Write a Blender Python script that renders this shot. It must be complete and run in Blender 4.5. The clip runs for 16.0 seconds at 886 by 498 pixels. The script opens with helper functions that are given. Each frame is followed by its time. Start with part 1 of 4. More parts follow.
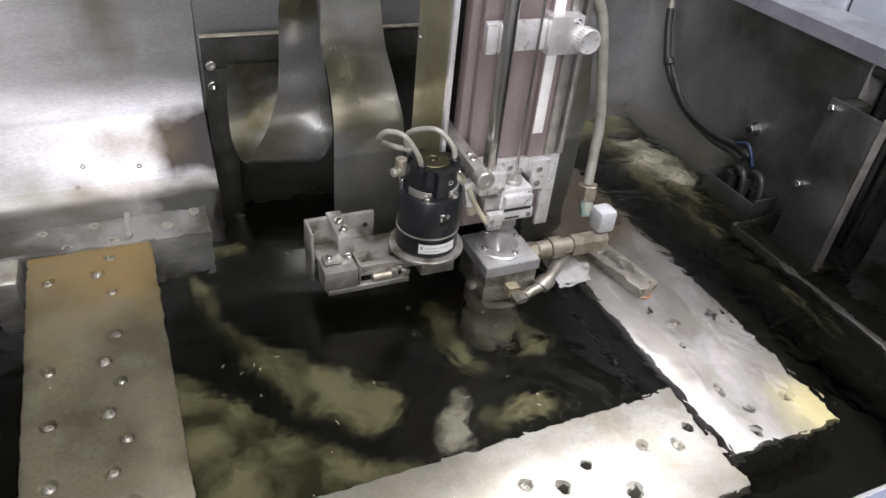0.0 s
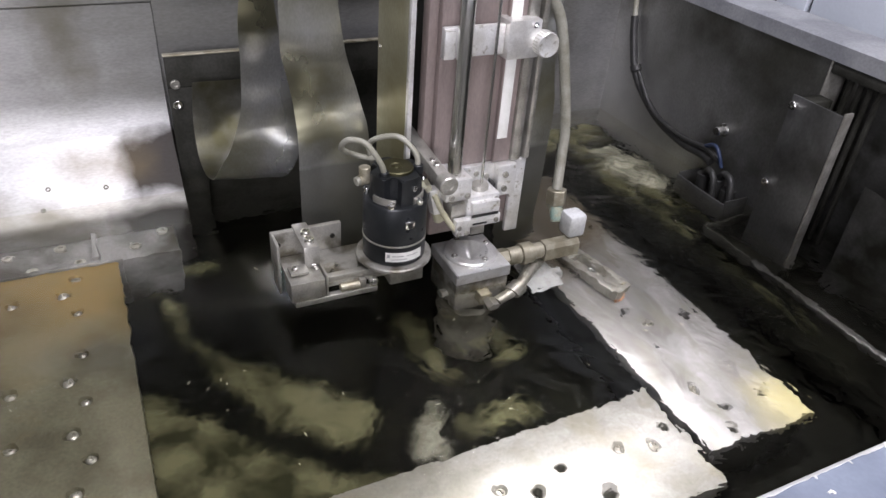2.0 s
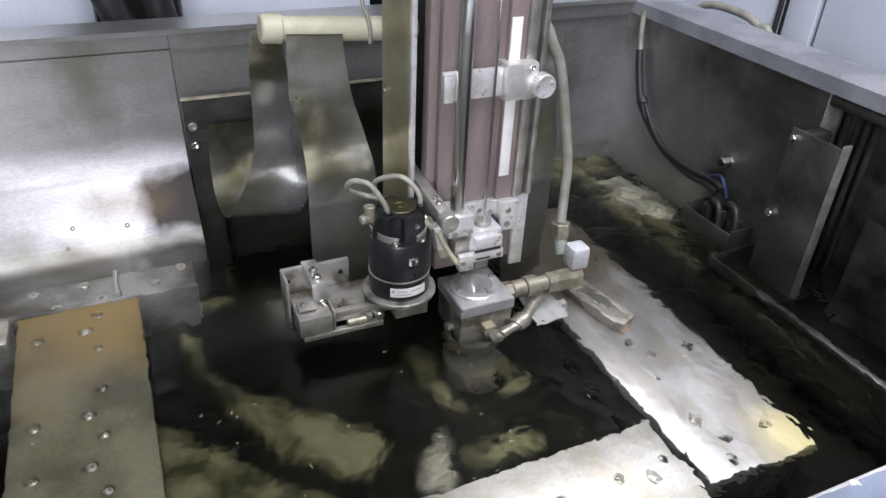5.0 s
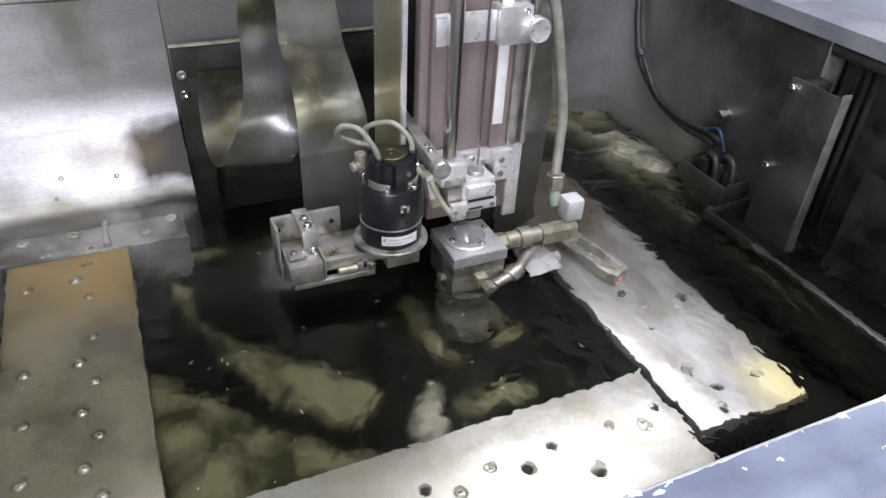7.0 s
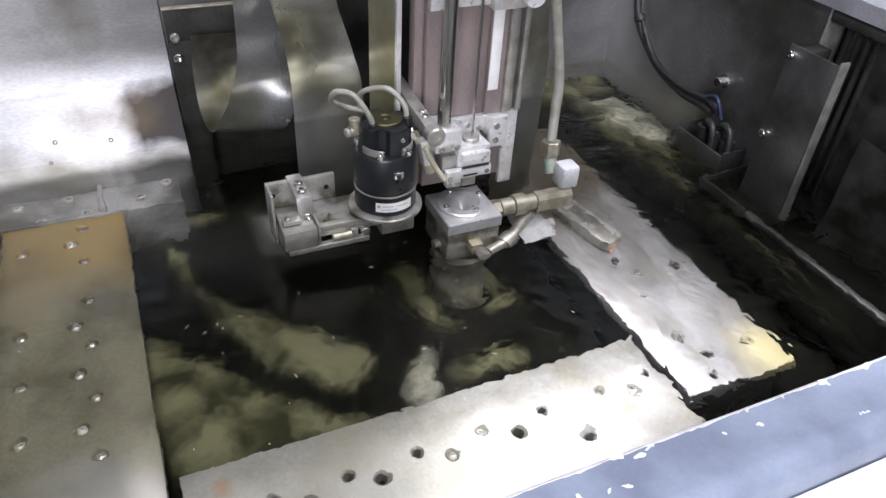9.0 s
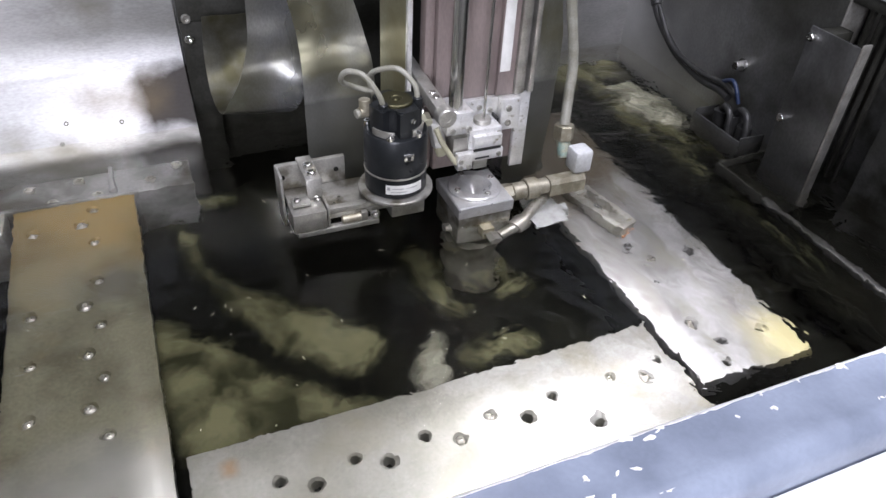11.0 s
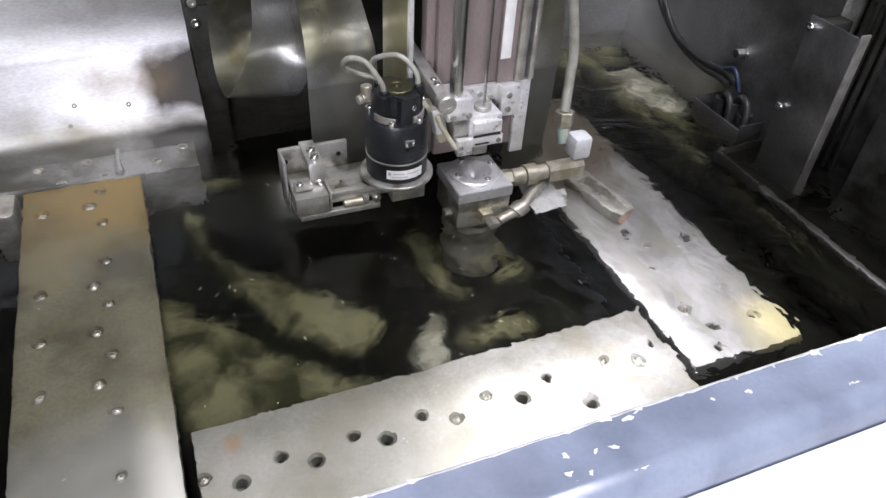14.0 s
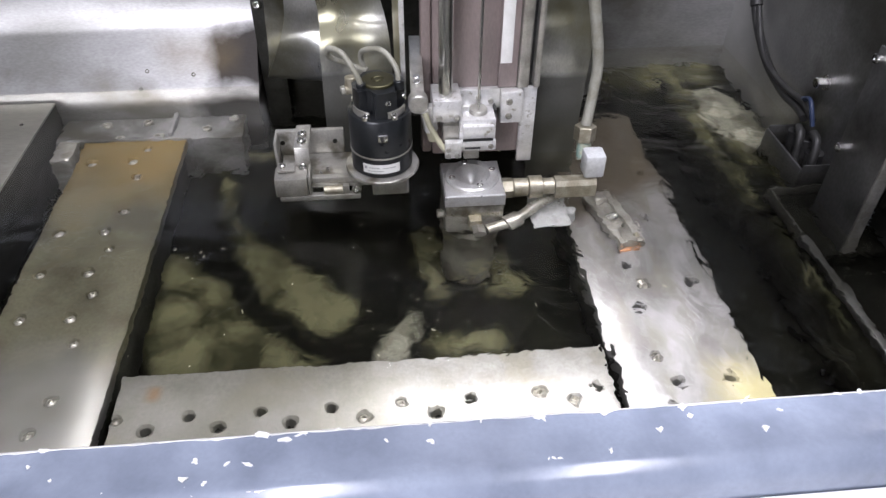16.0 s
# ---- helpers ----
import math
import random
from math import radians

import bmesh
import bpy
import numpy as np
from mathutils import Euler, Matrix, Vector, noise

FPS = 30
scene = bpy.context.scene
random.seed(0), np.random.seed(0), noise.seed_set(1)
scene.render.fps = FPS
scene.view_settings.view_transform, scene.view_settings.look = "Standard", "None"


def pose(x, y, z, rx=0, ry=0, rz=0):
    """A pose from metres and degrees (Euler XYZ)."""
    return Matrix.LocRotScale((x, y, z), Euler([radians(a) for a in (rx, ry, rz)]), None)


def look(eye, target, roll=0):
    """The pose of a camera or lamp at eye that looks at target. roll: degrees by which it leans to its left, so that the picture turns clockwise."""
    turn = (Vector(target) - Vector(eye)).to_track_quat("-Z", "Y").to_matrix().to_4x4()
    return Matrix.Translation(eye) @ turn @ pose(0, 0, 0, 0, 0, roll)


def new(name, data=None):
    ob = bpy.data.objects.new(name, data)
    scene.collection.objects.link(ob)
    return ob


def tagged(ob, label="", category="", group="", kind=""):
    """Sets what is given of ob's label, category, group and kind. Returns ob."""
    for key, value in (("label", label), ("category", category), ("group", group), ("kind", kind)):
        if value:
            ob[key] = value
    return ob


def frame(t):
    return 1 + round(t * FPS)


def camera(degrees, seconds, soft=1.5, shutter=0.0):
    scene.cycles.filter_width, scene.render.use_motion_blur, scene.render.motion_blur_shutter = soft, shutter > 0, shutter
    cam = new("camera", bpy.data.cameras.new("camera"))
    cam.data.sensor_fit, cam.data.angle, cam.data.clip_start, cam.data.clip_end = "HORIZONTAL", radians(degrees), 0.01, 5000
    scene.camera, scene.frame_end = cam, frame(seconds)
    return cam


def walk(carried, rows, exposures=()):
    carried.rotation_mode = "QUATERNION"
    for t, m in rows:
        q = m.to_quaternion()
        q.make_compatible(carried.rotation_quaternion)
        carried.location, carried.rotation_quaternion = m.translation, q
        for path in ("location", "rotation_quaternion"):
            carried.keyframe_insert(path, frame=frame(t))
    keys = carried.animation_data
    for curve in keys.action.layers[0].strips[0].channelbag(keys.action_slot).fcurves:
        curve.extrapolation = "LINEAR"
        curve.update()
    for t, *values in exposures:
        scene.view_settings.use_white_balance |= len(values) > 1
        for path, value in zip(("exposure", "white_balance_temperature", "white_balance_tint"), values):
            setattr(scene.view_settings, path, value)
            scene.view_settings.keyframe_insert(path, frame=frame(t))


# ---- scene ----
cam = camera(63.5, 16.0)
PATH = [
    (0, (-0.0063, -0.0731, 0.5466), (0.3610, 0.6515, -0.0366), 6.29),
    (0.5, (0.0006, -0.0712, 0.5367), (0.3837, 0.6582, -0.0301), 6.17),
    (1, (0.0083, -0.0758, 0.5299), (0.3848, 0.6612, -0.0314), 5.20),
    (1.5, (0.0099, -0.0812, 0.5312), (0.3881, 0.6573, -0.0270), 5.21),
    (2, (0.0125, -0.0878, 0.5332), (0.3986, 0.6483, -0.0228), 4.64),
    (2.5, (0.0152, -0.0938, 0.5384), (0.4033, 0.6424, -0.0161), 5.33),
    (3, (0.0230, -0.0985, 0.5468), (0.4107, 0.6517, 0.0111), 7.00),
    (3.5, (0.0175, -0.0928, 0.5527), (0.4090, 0.6608, 0.0247), 6.22),
    (4, (0.0204, -0.0973, 0.5611), (0.3998, 0.6642, 0.0356), 3.87),
    (6.5, (0.0309, -0.1138, 0.5435), (0.3807, 0.6457, -0.0049), 2.82),
    (7, (0.0319, -0.1132, 0.5386), (0.3851, 0.6284, -0.0317), 3.09),
    (7.5, (0.0347, -0.1150, 0.5353), (0.3857, 0.6147, -0.0516), 3.46),
    (8, (0.0358, -0.1143, 0.5374), (0.3853, 0.6060, -0.0618), 3.45),
    (8.5, (0.0359, -0.1136, 0.5395), (0.3843, 0.6004, -0.0677), 3.57),
    (9, (0.0357, -0.1169, 0.5410), (0.3806, 0.5977, -0.0676), 3.60),
    (9.5, (0.0346, -0.1158, 0.5341), (0.3781, 0.5990, -0.0751), 3.82),
    (10, (0.0367, -0.1145, 0.5313), (0.3709, 0.5996, -0.0838), 3.67),
    (12.5, (0.0410, -0.1253, 0.5337), (0.3599, 0.5820, -0.0973), 3.29),
    (13, (0.0408, -0.1299, 0.5381), (0.3545, 0.5691, -0.1045), 3.52),
    (13.5, (0.0427, -0.1319, 0.5439), (0.3548, 0.5666, -0.1000), 3.63),
    (14, (0.0420, -0.1277, 0.5435), (0.3539, 0.5733, -0.0979), 3.56),
    (14.5, (0.0665, -0.1358, 0.5451), (0.3665, 0.5678, -0.0991), 4.00),
    (15, (0.1685, -0.1539, 0.5425), (0.3685, 0.5781, -0.1087), 3.69),
    (15.5, (0.2404, -0.1728, 0.5462), (0.3588, 0.5753, -0.1068), 2.73),
    (16, (0.2541, -0.1648, 0.5472), (0.3262, 0.5893, -0.1057), 0.45),
]
walk(cam, [(t, look(eye, target, roll)) for t, eye, target, roll in PATH],
     exposures=((0, 0.10, 6680, 11), (2.5, 0.10, 6630, 12), (4, 0.07, 6430, 10), (7, 0.14, 6350, 11), (10, 0.18, 6340, 12), (13, 0.16, 6370, 12), (16, 0.11, 6460, 12)))

# ---- world, lamps ----
WATER = 0.062
world = bpy.data.worlds.new("world")
world.use_nodes = True
scene.world = world
world.node_tree.nodes["Background"].inputs[0].default_value = (0.9, 0.95, 1.0, 1)
world.node_tree.nodes["Background"].inputs[1].default_value = 0.25


def area_lamp(name, at, target, sx, sy, watts, colour=(1, 0.98, 0.94)):
    d = bpy.data.lights.new(name, "AREA")
    d.shape, d.size, d.size_y, d.energy, d.color = "RECTANGLE", sx, sy, watts, colour
    ob = new(name, d)
    ob.matrix_world = look(at, target)
    return ob


COOL = (0.965, 0.955, 1.06)
area_lamp("ceiling_tube_light", (0.00, -0.25, 1.93), (0.00, -0.249, 0), 0.12, 1.5, 27, COOL)
area_lamp("ceiling_tube_light", (0.80, -0.25, 1.93), (0.80, -0.249, 0), 0.12, 1.5, 27, COOL)
# unseen lamp added for glints on the ripples and to brighten the back
area_lamp("added_glint_light", (2.38, 2.42, 1.75), (0.6, 0.45, 0), 0.7, 0.5, 17, COOL)
area_lamp("workshop_window_light", (-0.95, -2.4, 1.10), (0.0, 0.8, 0.1), 1.7, 0.8, 98, COOL)
spot = bpy.data.lights.new("machine_work_light", "SPOT")
spot.energy, spot.spot_size, spot.spot_blend, spot.shadow_soft_size, spot.color = 66, radians(33), 0.7, 0.03, COOL
new("machine_work_light", spot).matrix_world = look((0.38, 0.30, 0.95), (0.42, 0.165, 0))


# ---- materials ----
def mat(name, c1, c2=None, rough=0.5, metal=0.0, scale=30.0, fine=400.0, bump=0.15, vary=0.12, mix=(0.42, 0.62), stretch=(1, 1, 1), trans=0.0, rnd=0.0, spec=0.5):
    """Two colours mixed by blotches, fine grain in the colour and relief, gloss that varies."""
    m = bpy.data.materials.new(name)
    m.use_nodes = True
    nt = m.node_tree
    N, L = nt.nodes, nt.links
    b = N["Principled BSDF"]
    tc = N.new("ShaderNodeTexCoord")
    mp = N.new("ShaderNodeMapping")
    mp.inputs["Scale"].default_value = stretch
    L.new(tc.outputs["Object"], mp.inputs[0])
    n1, n2 = N.new("ShaderNodeTexNoise"), N.new("ShaderNodeTexNoise")
    n1.inputs["Scale"].default_value, n1.inputs["Detail"].default_value = scale, 5
    n2.inputs["Scale"].default_value, n2.inputs["Detail"].default_value = fine, 3
    L.new(mp.outputs[0], n1.inputs["Vector"])
    L.new(mp.outputs[0], n2.inputs["Vector"])
    ramp = N.new("ShaderNodeMapRange")
    ramp.inputs[1].default_value, ramp.inputs[2].default_value = mix
    L.new(n1.outputs["Fac"], ramp.inputs[0])
    mx = N.new("ShaderNodeMix")
    mx.data_type = "RGBA"
    mx.inputs[6].default_value, mx.inputs[7].default_value = (*c1, 1), (*(c2 or [v * 0.75 for v in c1]), 1)
    L.new(ramp.outputs[0], mx.inputs[0])
    hs = N.new("ShaderNodeHueSaturation")
    gr = N.new("ShaderNodeMapRange")
    gr.inputs[3].default_value, gr.inputs[4].default_value = 1 - vary, 1 + vary
    gr.inputs[1].default_value, gr.inputs[2].default_value = 0.3, 0.7
    L.new(n2.outputs["Fac"], gr.inputs[0])
    L.new(gr.outputs[0], hs.inputs["Value"])
    L.new(mx.outputs[2], hs.inputs["Color"])
    L.new(hs.outputs[0], b.inputs["Base Color"])
    rr = N.new("ShaderNodeMapRange")
    rr.inputs[3].default_value, rr.inputs[4].default_value = max(0.03, rough - 0.1), min(1, rough + 0.12)
    L.new(n1.outputs["Fac"], rr.inputs[0])
    L.new(rr.outputs[0], b.inputs["Roughness"])
    b.inputs["Metallic"].default_value = metal
    b.inputs["Specular IOR Level"].default_value = spec
    if trans:
        b.inputs["Transmission Weight"].default_value = trans
    if bump:
        bp = N.new("ShaderNodeBump")
        bp.inputs["Strength"].default_value, bp.inputs["Distance"].default_value = bump, 0.001
        L.new(n2.outputs["Fac"], bp.inputs["Height"])
        L.new(bp.outputs[0], b.inputs["Normal"])
    return m


def wear(m, colour, lo, hi, scale, stretch=(1, 1, 1), rough=None):
    """A second layer over a material: rust, chips or stains where a noise passes lo to hi."""
    nt = m.node_tree
    N, L = nt.nodes, nt.links
    b = N["Principled BSDF"]
    old = b.inputs["Base Color"].links[0].from_socket
    tc, mp, n = N.new("ShaderNodeTexCoord"), N.new("ShaderNodeMapping"), N.new("ShaderNodeTexNoise")
    mp.inputs["Scale"].default_value = stretch
    n.inputs["Scale"].default_value, n.inputs["Detail"].default_value = scale, 6
    L.new(tc.outputs["Object"], mp.inputs[0])
    L.new(mp.outputs[0], n.inputs["Vector"])
    r = N.new("ShaderNodeMapRange")
    r.inputs[1].default_value, r.inputs[2].default_value = lo, hi
    L.new(n.outputs["Fac"], r.inputs[0])
    mx = N.new("ShaderNodeMix")
    mx.data_type = "RGBA"
    mx.inputs[7].default_value = (*colour, 1)
    L.new(r.outputs[0], mx.inputs[0])
    L.new(old, mx.inputs[6])
    L.new(mx.outputs[2], b.inputs["Base Color"])
    return m


STEEL = mat("brushed_stainless_steel", (0.52, 0.52, 0.50), (0.36, 0.36, 0.33), 0.33, 0.9, 7, 260, 0.10, 0.10, stretch=(0.35, 1, 3))
WALL = wear(mat("stained_stainless_wall", (0.47, 0.47, 0.465), (0.28, 0.28, 0.265), 0.44, 0.88, 5, 300, 0.10, 0.10, stretch=(0.6, 1, 1.6)), (0.17, 0.16, 0.12), 0.54, 0.78, 9)
# grime, plus the side wall's dark reflections put into a darker steel
GRIMY_DIM = wear(mat("grimy_dimmed_wall", (0.38, 0.38, 0.37), (0.14, 0.14, 0.125), 0.42, 0.85, 4.5, 300, 0.12, 0.12, stretch=(1, 1, 0.7)), (0.07, 0.068, 0.05), 0.50, 0.72, 8)
PLATE = wear(mat("ground_steel_plate", (0.47, 0.47, 0.45), (0.24, 0.235, 0.20), 0.36, 0.6, 16, 300, 0.10, 0.13, mix=(0.36, 0.68)), (0.30, 0.27, 0.17), 0.50, 0.74, 9)
RUSTPLATE = wear(mat("tarnished_steel_plate", (0.20, 0.192, 0.132), (0.11, 0.104, 0.070), 0.34, 0.6, 13, 300, 0.10, 0.14), (0.24, 0.17, 0.07), 0.55, 0.72, 6)


def end_tone(m, colour, y0, y1):
    """A tarnish or painted sheen that spreads from one end of a plate, along y, with a ragged front."""
    nt = m.node_tree
    N, L = nt.nodes, nt.links
    b = N["Principled BSDF"]
    old = b.inputs["Base Color"].links[0].from_socket
    tc, sep, n, add, r, mx = (N.new("ShaderNode" + k) for k in ("TexCoord", "SeparateXYZ", "TexNoise", "Math", "MapRange", "Mix"))
    L.new(tc.outputs["Object"], sep.inputs[0])
    n.inputs["Scale"].default_value = 11
    L.new(tc.outputs["Object"], n.inputs["Vector"])
    add.operation = "MULTIPLY_ADD"
    add.inputs[1].default_value = 0.22
    L.new(n.outputs["Fac"], add.inputs[0])
    L.new(sep.outputs[1], add.inputs[2])
    r.inputs[1].default_value, r.inputs[2].default_value, r.inputs[4].default_value = y0, y1, 0.85
    L.new(add.outputs[0], r.inputs[0])
    mx.data_type = "RGBA"
    mx.inputs[7].default_value = (*colour, 1)
    L.new(r.outputs[0], mx.inputs[0])
    L.new(old, mx.inputs[6])
    L.new(mx.outputs[2], b.inputs["Base Color"])
    return m


def patch(m, colour, lo, hi, soft, amount=0.9, axes=(0, 2), ragged=0.06, metal=0.0):
    """A stain or painted tone that fills a box of space, with ragged edges."""
    nt = m.node_tree
    N, L = nt.nodes, nt.links
    b = N["Principled BSDF"]
    old = b.inputs["Base Color"].links[0].from_socket
    tc, n, mp = N.new("ShaderNodeTexCoord"), N.new("ShaderNodeTexNoise"), N.new("ShaderNodeVectorMath")
    n.inputs["Scale"].default_value, n.inputs["Detail"].default_value = 14, 6
    L.new(tc.outputs["Object"], n.inputs["Vector"])
    mp.operation = "MULTIPLY_ADD"
    mp.inputs[1].default_value, mp.inputs[2].default_value = (ragged,) * 3, (-ragged / 2,) * 3
    L.new(n.outputs["Color"], mp.inputs[0])
    add, sep = N.new("ShaderNodeVectorMath"), N.new("ShaderNodeSeparateXYZ")
    L.new(mp.outputs[0], add.inputs[0])
    L.new(tc.outputs["Object"], add.inputs[1])
    L.new(add.outputs[0], sep.inputs[0])
    val = None
    for axis in axes:
        for edge, sign in ((lo[axis], 1), (hi[axis], -1)):
            r = N.new("ShaderNodeMapRange")
            r.inputs[1].default_value, r.inputs[2].default_value = (edge - soft, edge + soft) if sign > 0 else (edge + soft, edge - soft)
            L.new(sep.outputs[axis], r.inputs[0])
            if val is None:
                r.inputs[4].default_value = amount
                val = r.outputs[0]
            else:
                k = N.new("ShaderNodeMath")
                k.operation = "MULTIPLY"
                L.new(val, k.inputs[0])
                L.new(r.outputs[0], k.inputs[1])
                val = k.outputs[0]
    mx = N.new("ShaderNodeMix")
    mx.data_type = "RGBA"
    mx.inputs[7].default_value = (*colour, 1)
    L.new(val, mx.inputs[0])
    L.new(old, mx.inputs[6])
    L.new(mx.outputs[2], b.inputs["Base Color"])
    for sock, value in (("Metallic", metal), ("Roughness", 0.6)):
        inp = b.inputs[sock]
        f = N.new("ShaderNodeMix")
        if inp.links:
            L.new(inp.links[0].from_socket, f.inputs[2])
        else:
            f.inputs[2].default_value = inp.default_value
        f.inputs[3].default_value = value
        L.new(val, f.inputs[0])
        L.new(f.outputs[0], inp)
    return m


# brown rust band by the frame, near-black towards the foot
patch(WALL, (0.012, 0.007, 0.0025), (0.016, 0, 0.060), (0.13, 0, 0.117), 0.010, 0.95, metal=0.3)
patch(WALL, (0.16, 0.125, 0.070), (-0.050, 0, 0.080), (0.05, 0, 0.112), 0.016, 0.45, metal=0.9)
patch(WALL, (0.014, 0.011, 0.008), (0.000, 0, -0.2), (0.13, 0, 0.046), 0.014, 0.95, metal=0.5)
# light reflected near the back corner, put into the wall's colour
patch(GRIMY_DIM, (0.56, 0.56, 0.55), (0, 0.66, -0.3), (0, 1.0, 0.20), 0.07, 0.6, (1, 2), 0.16, 0.85)
# duller half outside the work light's pool, put into the plate's colour
patch(PLATE, (0.19, 0.187, 0.15), (-0.05, 0.10, 0), (0.27, 0.32, 0), 0.08, 0.6, (0, 1), 0.12, 0.5)
patch(PLATE, (0.27, 0.14, 0.045), (0.026, 0.253, 0), (0.037, 0.268, 0), 0.004, 0.65, (0, 1), 0.012, 0.2)
# silvery reflection at the near end, put into the plate's colour
end_tone(RUSTPLATE, (0.38, 0.38, 0.36), 0.47, 0.34)
end_tone(RUSTPLATE, (0.30, 0.205, 0.066), 0.62, 0.78)
PLATE2 = wear(mat("stained_steel_plate", (0.28, 0.28, 0.28), (0.145, 0.142, 0.135), 0.46, 0.4, 20, 420, 0.12, 0.10, mix=(0.38, 0.62), stretch=(1.6, 0.6, 1)), (0.17, 0.165, 0.14), 0.48, 0.66, 26, (1.8, 0.5, 1))
patch(PLATE2, (0.33, 0.295, 0.13), (0.545, 0.10, 0), (0.65, 0.245, 0), 0.020, 0.75, (0, 1), 0.05)
end_tone(PLATE2, (0.075, 0.058, 0.034), 0.56, 0.64)
DARK = mat("dark_cast_iron", (0.035, 0.035, 0.03), (0.018, 0.018, 0.014), 0.6, 0.0, 20, 300, 0.3, 0.2, spec=0.15)
MOTOR = mat("black_anodised_housing", (0.022, 0.024, 0.026), (0.013, 0.015, 0.016), 0.30, 0.3, 40, 700, 0.06, 0.15)
ALU = mat("worn_machined_aluminium", (0.84, 0.84, 0.83), (0.66, 0.655, 0.62), 0.32, 0.55, 45, 600, 0.08, 0.08)
wear(ALU, (0.34, 0.32, 0.25), 0.60, 0.74, 160)
BLOCK = wear(mat("grimy_nozzle_steel", (0.46, 0.45, 0.41), (0.27, 0.26, 0.225), 0.36, 0.6, 40, 600, 0.12, 0.12), (0.12, 0.105, 0.07), 0.50, 0.70, 40)
# silt on the stem, and the water's dimming put into its dark tone
STEM = wear(mat("silty_murk_dark_stem", (0.15, 0.145, 0.115), (0.07, 0.068, 0.05), 0.6, 0.3, 25, 300, 0.2, 0.15), (0.22, 0.21, 0.13), 0.52, 0.68, 30)
RIMSTEEL = mat("dull_rim_steel", (0.40, 0.41, 0.43), (0.28, 0.29, 0.31), 0.55, 0.5, 14, 300, 0.08, 0.1)
FLANGE = mat("turned_steel_flange", (0.76, 0.76, 0.74), (0.60, 0.59, 0.56), 0.30, 0.6, 50, 600, 0.06, 0.08)
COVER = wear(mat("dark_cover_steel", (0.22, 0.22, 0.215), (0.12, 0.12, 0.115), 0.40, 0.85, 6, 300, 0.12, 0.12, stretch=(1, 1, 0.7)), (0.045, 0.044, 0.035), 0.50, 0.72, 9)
TRAY = wear(mat("dark_tray_steel", (0.11, 0.11, 0.105), (0.055, 0.055, 0.05), 0.45, 0.7, 14, 300, 0.12, 0.12), (0.03, 0.03, 0.022), 0.5, 0.66, 18)
GREYSTEEL = mat("grimy_tool_steel", (0.48, 0.47, 0.43), (0.31, 0.30, 0.26), 0.36, 0.72, 40, 600, 0.12, 0.12)
CHROME = mat("polished_rod_steel", (0.80, 0.80, 0.78), (0.68, 0.67, 0.64), 0.22, 1.0, 30, 500, 0.02, 0.04)
BRASS = mat("dull_brass", (0.44, 0.41, 0.32), (0.29, 0.265, 0.19), 0.42, 0.6, 60, 600, 0.12, 0.12)
BROWN = mat("brown_painted_column", (0.26, 0.21, 0.195), (0.19, 0.155, 0.145), 0.40, 0.0, 18, 500, 0.08, 0.10, stretch=(1, 1, 0.3))
WHITE = mat("white_plastic", (0.80, 0.80, 0.77), (0.70, 0.70, 0.66), 0.4, 0.0, 40, 500, 0.04, 0.04)
CREAM = mat("cream_plastic_pipe", (0.50, 0.485, 0.36), (0.39, 0.37, 0.25), 0.45, 0.0, 20, 300, 0.05, 0.06)
HOSE = mat("grey_clouded_hose", (0.30, 0.295, 0.25), (0.22, 0.215, 0.17), 0.35, 0.0, 60, 500, 0.05, 0.1)
RUBBER = mat("black_rubber", (0.018, 0.018, 0.018), (0.03, 0.03, 0.028), 0.45, 0.0, 60, 500, 0.1, 0.15)
FOIL = wear(mat("thin_spring_steel_strip", (0.58, 0.59, 0.59), (0.40, 0.40, 0.35), 0.29, 0.85, 8, 500, 0.10, 0.12, stretch=(1, 1, 0.5)), (0.30, 0.29, 0.20), 0.38, 0.58, 9)
# dull steel whose dark tone also carries the shade inside the loop
TARNISH_SHADE = wear(mat("tarnished_shaded_strip_steel", (0.19, 0.188, 0.165), (0.11, 0.108, 0.085), 0.45, 0.85, 12, 500, 0.10, 0.10), (0.08, 0.075, 0.04), 0.45, 0.62, 14)
GUARD = wear(mat("olive_tarnished_guard_steel", (0.48, 0.465, 0.36), (0.34, 0.325, 0.22), 0.42, 0.8, 9, 500, 0.10, 0.10, stretch=(1, 1, 0.4)), (0.24, 0.22, 0.12), 0.5, 0.7, 12)
# the hanging strip wears a dark wet film below its tide mark
TIDE = wear(mat("strip_steel_with_tide_mark", (0.56, 0.57, 0.56), (0.40, 0.40, 0.34), 0.29, 0.85, 8, 500, 0.10, 0.12, stretch=(1, 1, 0.5)), (0.30, 0.29, 0.20), 0.38, 0.58, 9)
patch(TIDE, (0.085, 0.085, 0.075), (-1, 0, -0.3), (1, 0, 0.166), 0.004, 0.85, (0, 2), 0.008, 0.7)
# silty steel; its pale blotches stand in for the wall mirrored in water
LEDGE = wear(mat("silty_ledge_with_reflections", (0.29, 0.29, 0.29), (0.085, 0.083, 0.072), 0.45, 0.45, 12, 300, 0.12, 0.1, mix=(0.40, 0.60)), (0.07, 0.065, 0.05), 0.52, 0.66, 16)
CLOUD = mat("wet_clouded_sheet", (0.36, 0.37, 0.37), (0.20, 0.205, 0.20), 0.4, 0.0, 45, 300, 0.2, 0.1)
DULLWHITE = mat("clouded_white_plastic", (0.62, 0.63, 0.63), (0.48, 0.49, 0.47), 0.45, 0.0, 30, 300, 0.1, 0.1)
PAINT = mat("blue_grey_rim_paint", (0.225, 0.258, 0.322), (0.165, 0.190, 0.242), 0.15, 0.0, 25, 400, 0.03, 0.05)
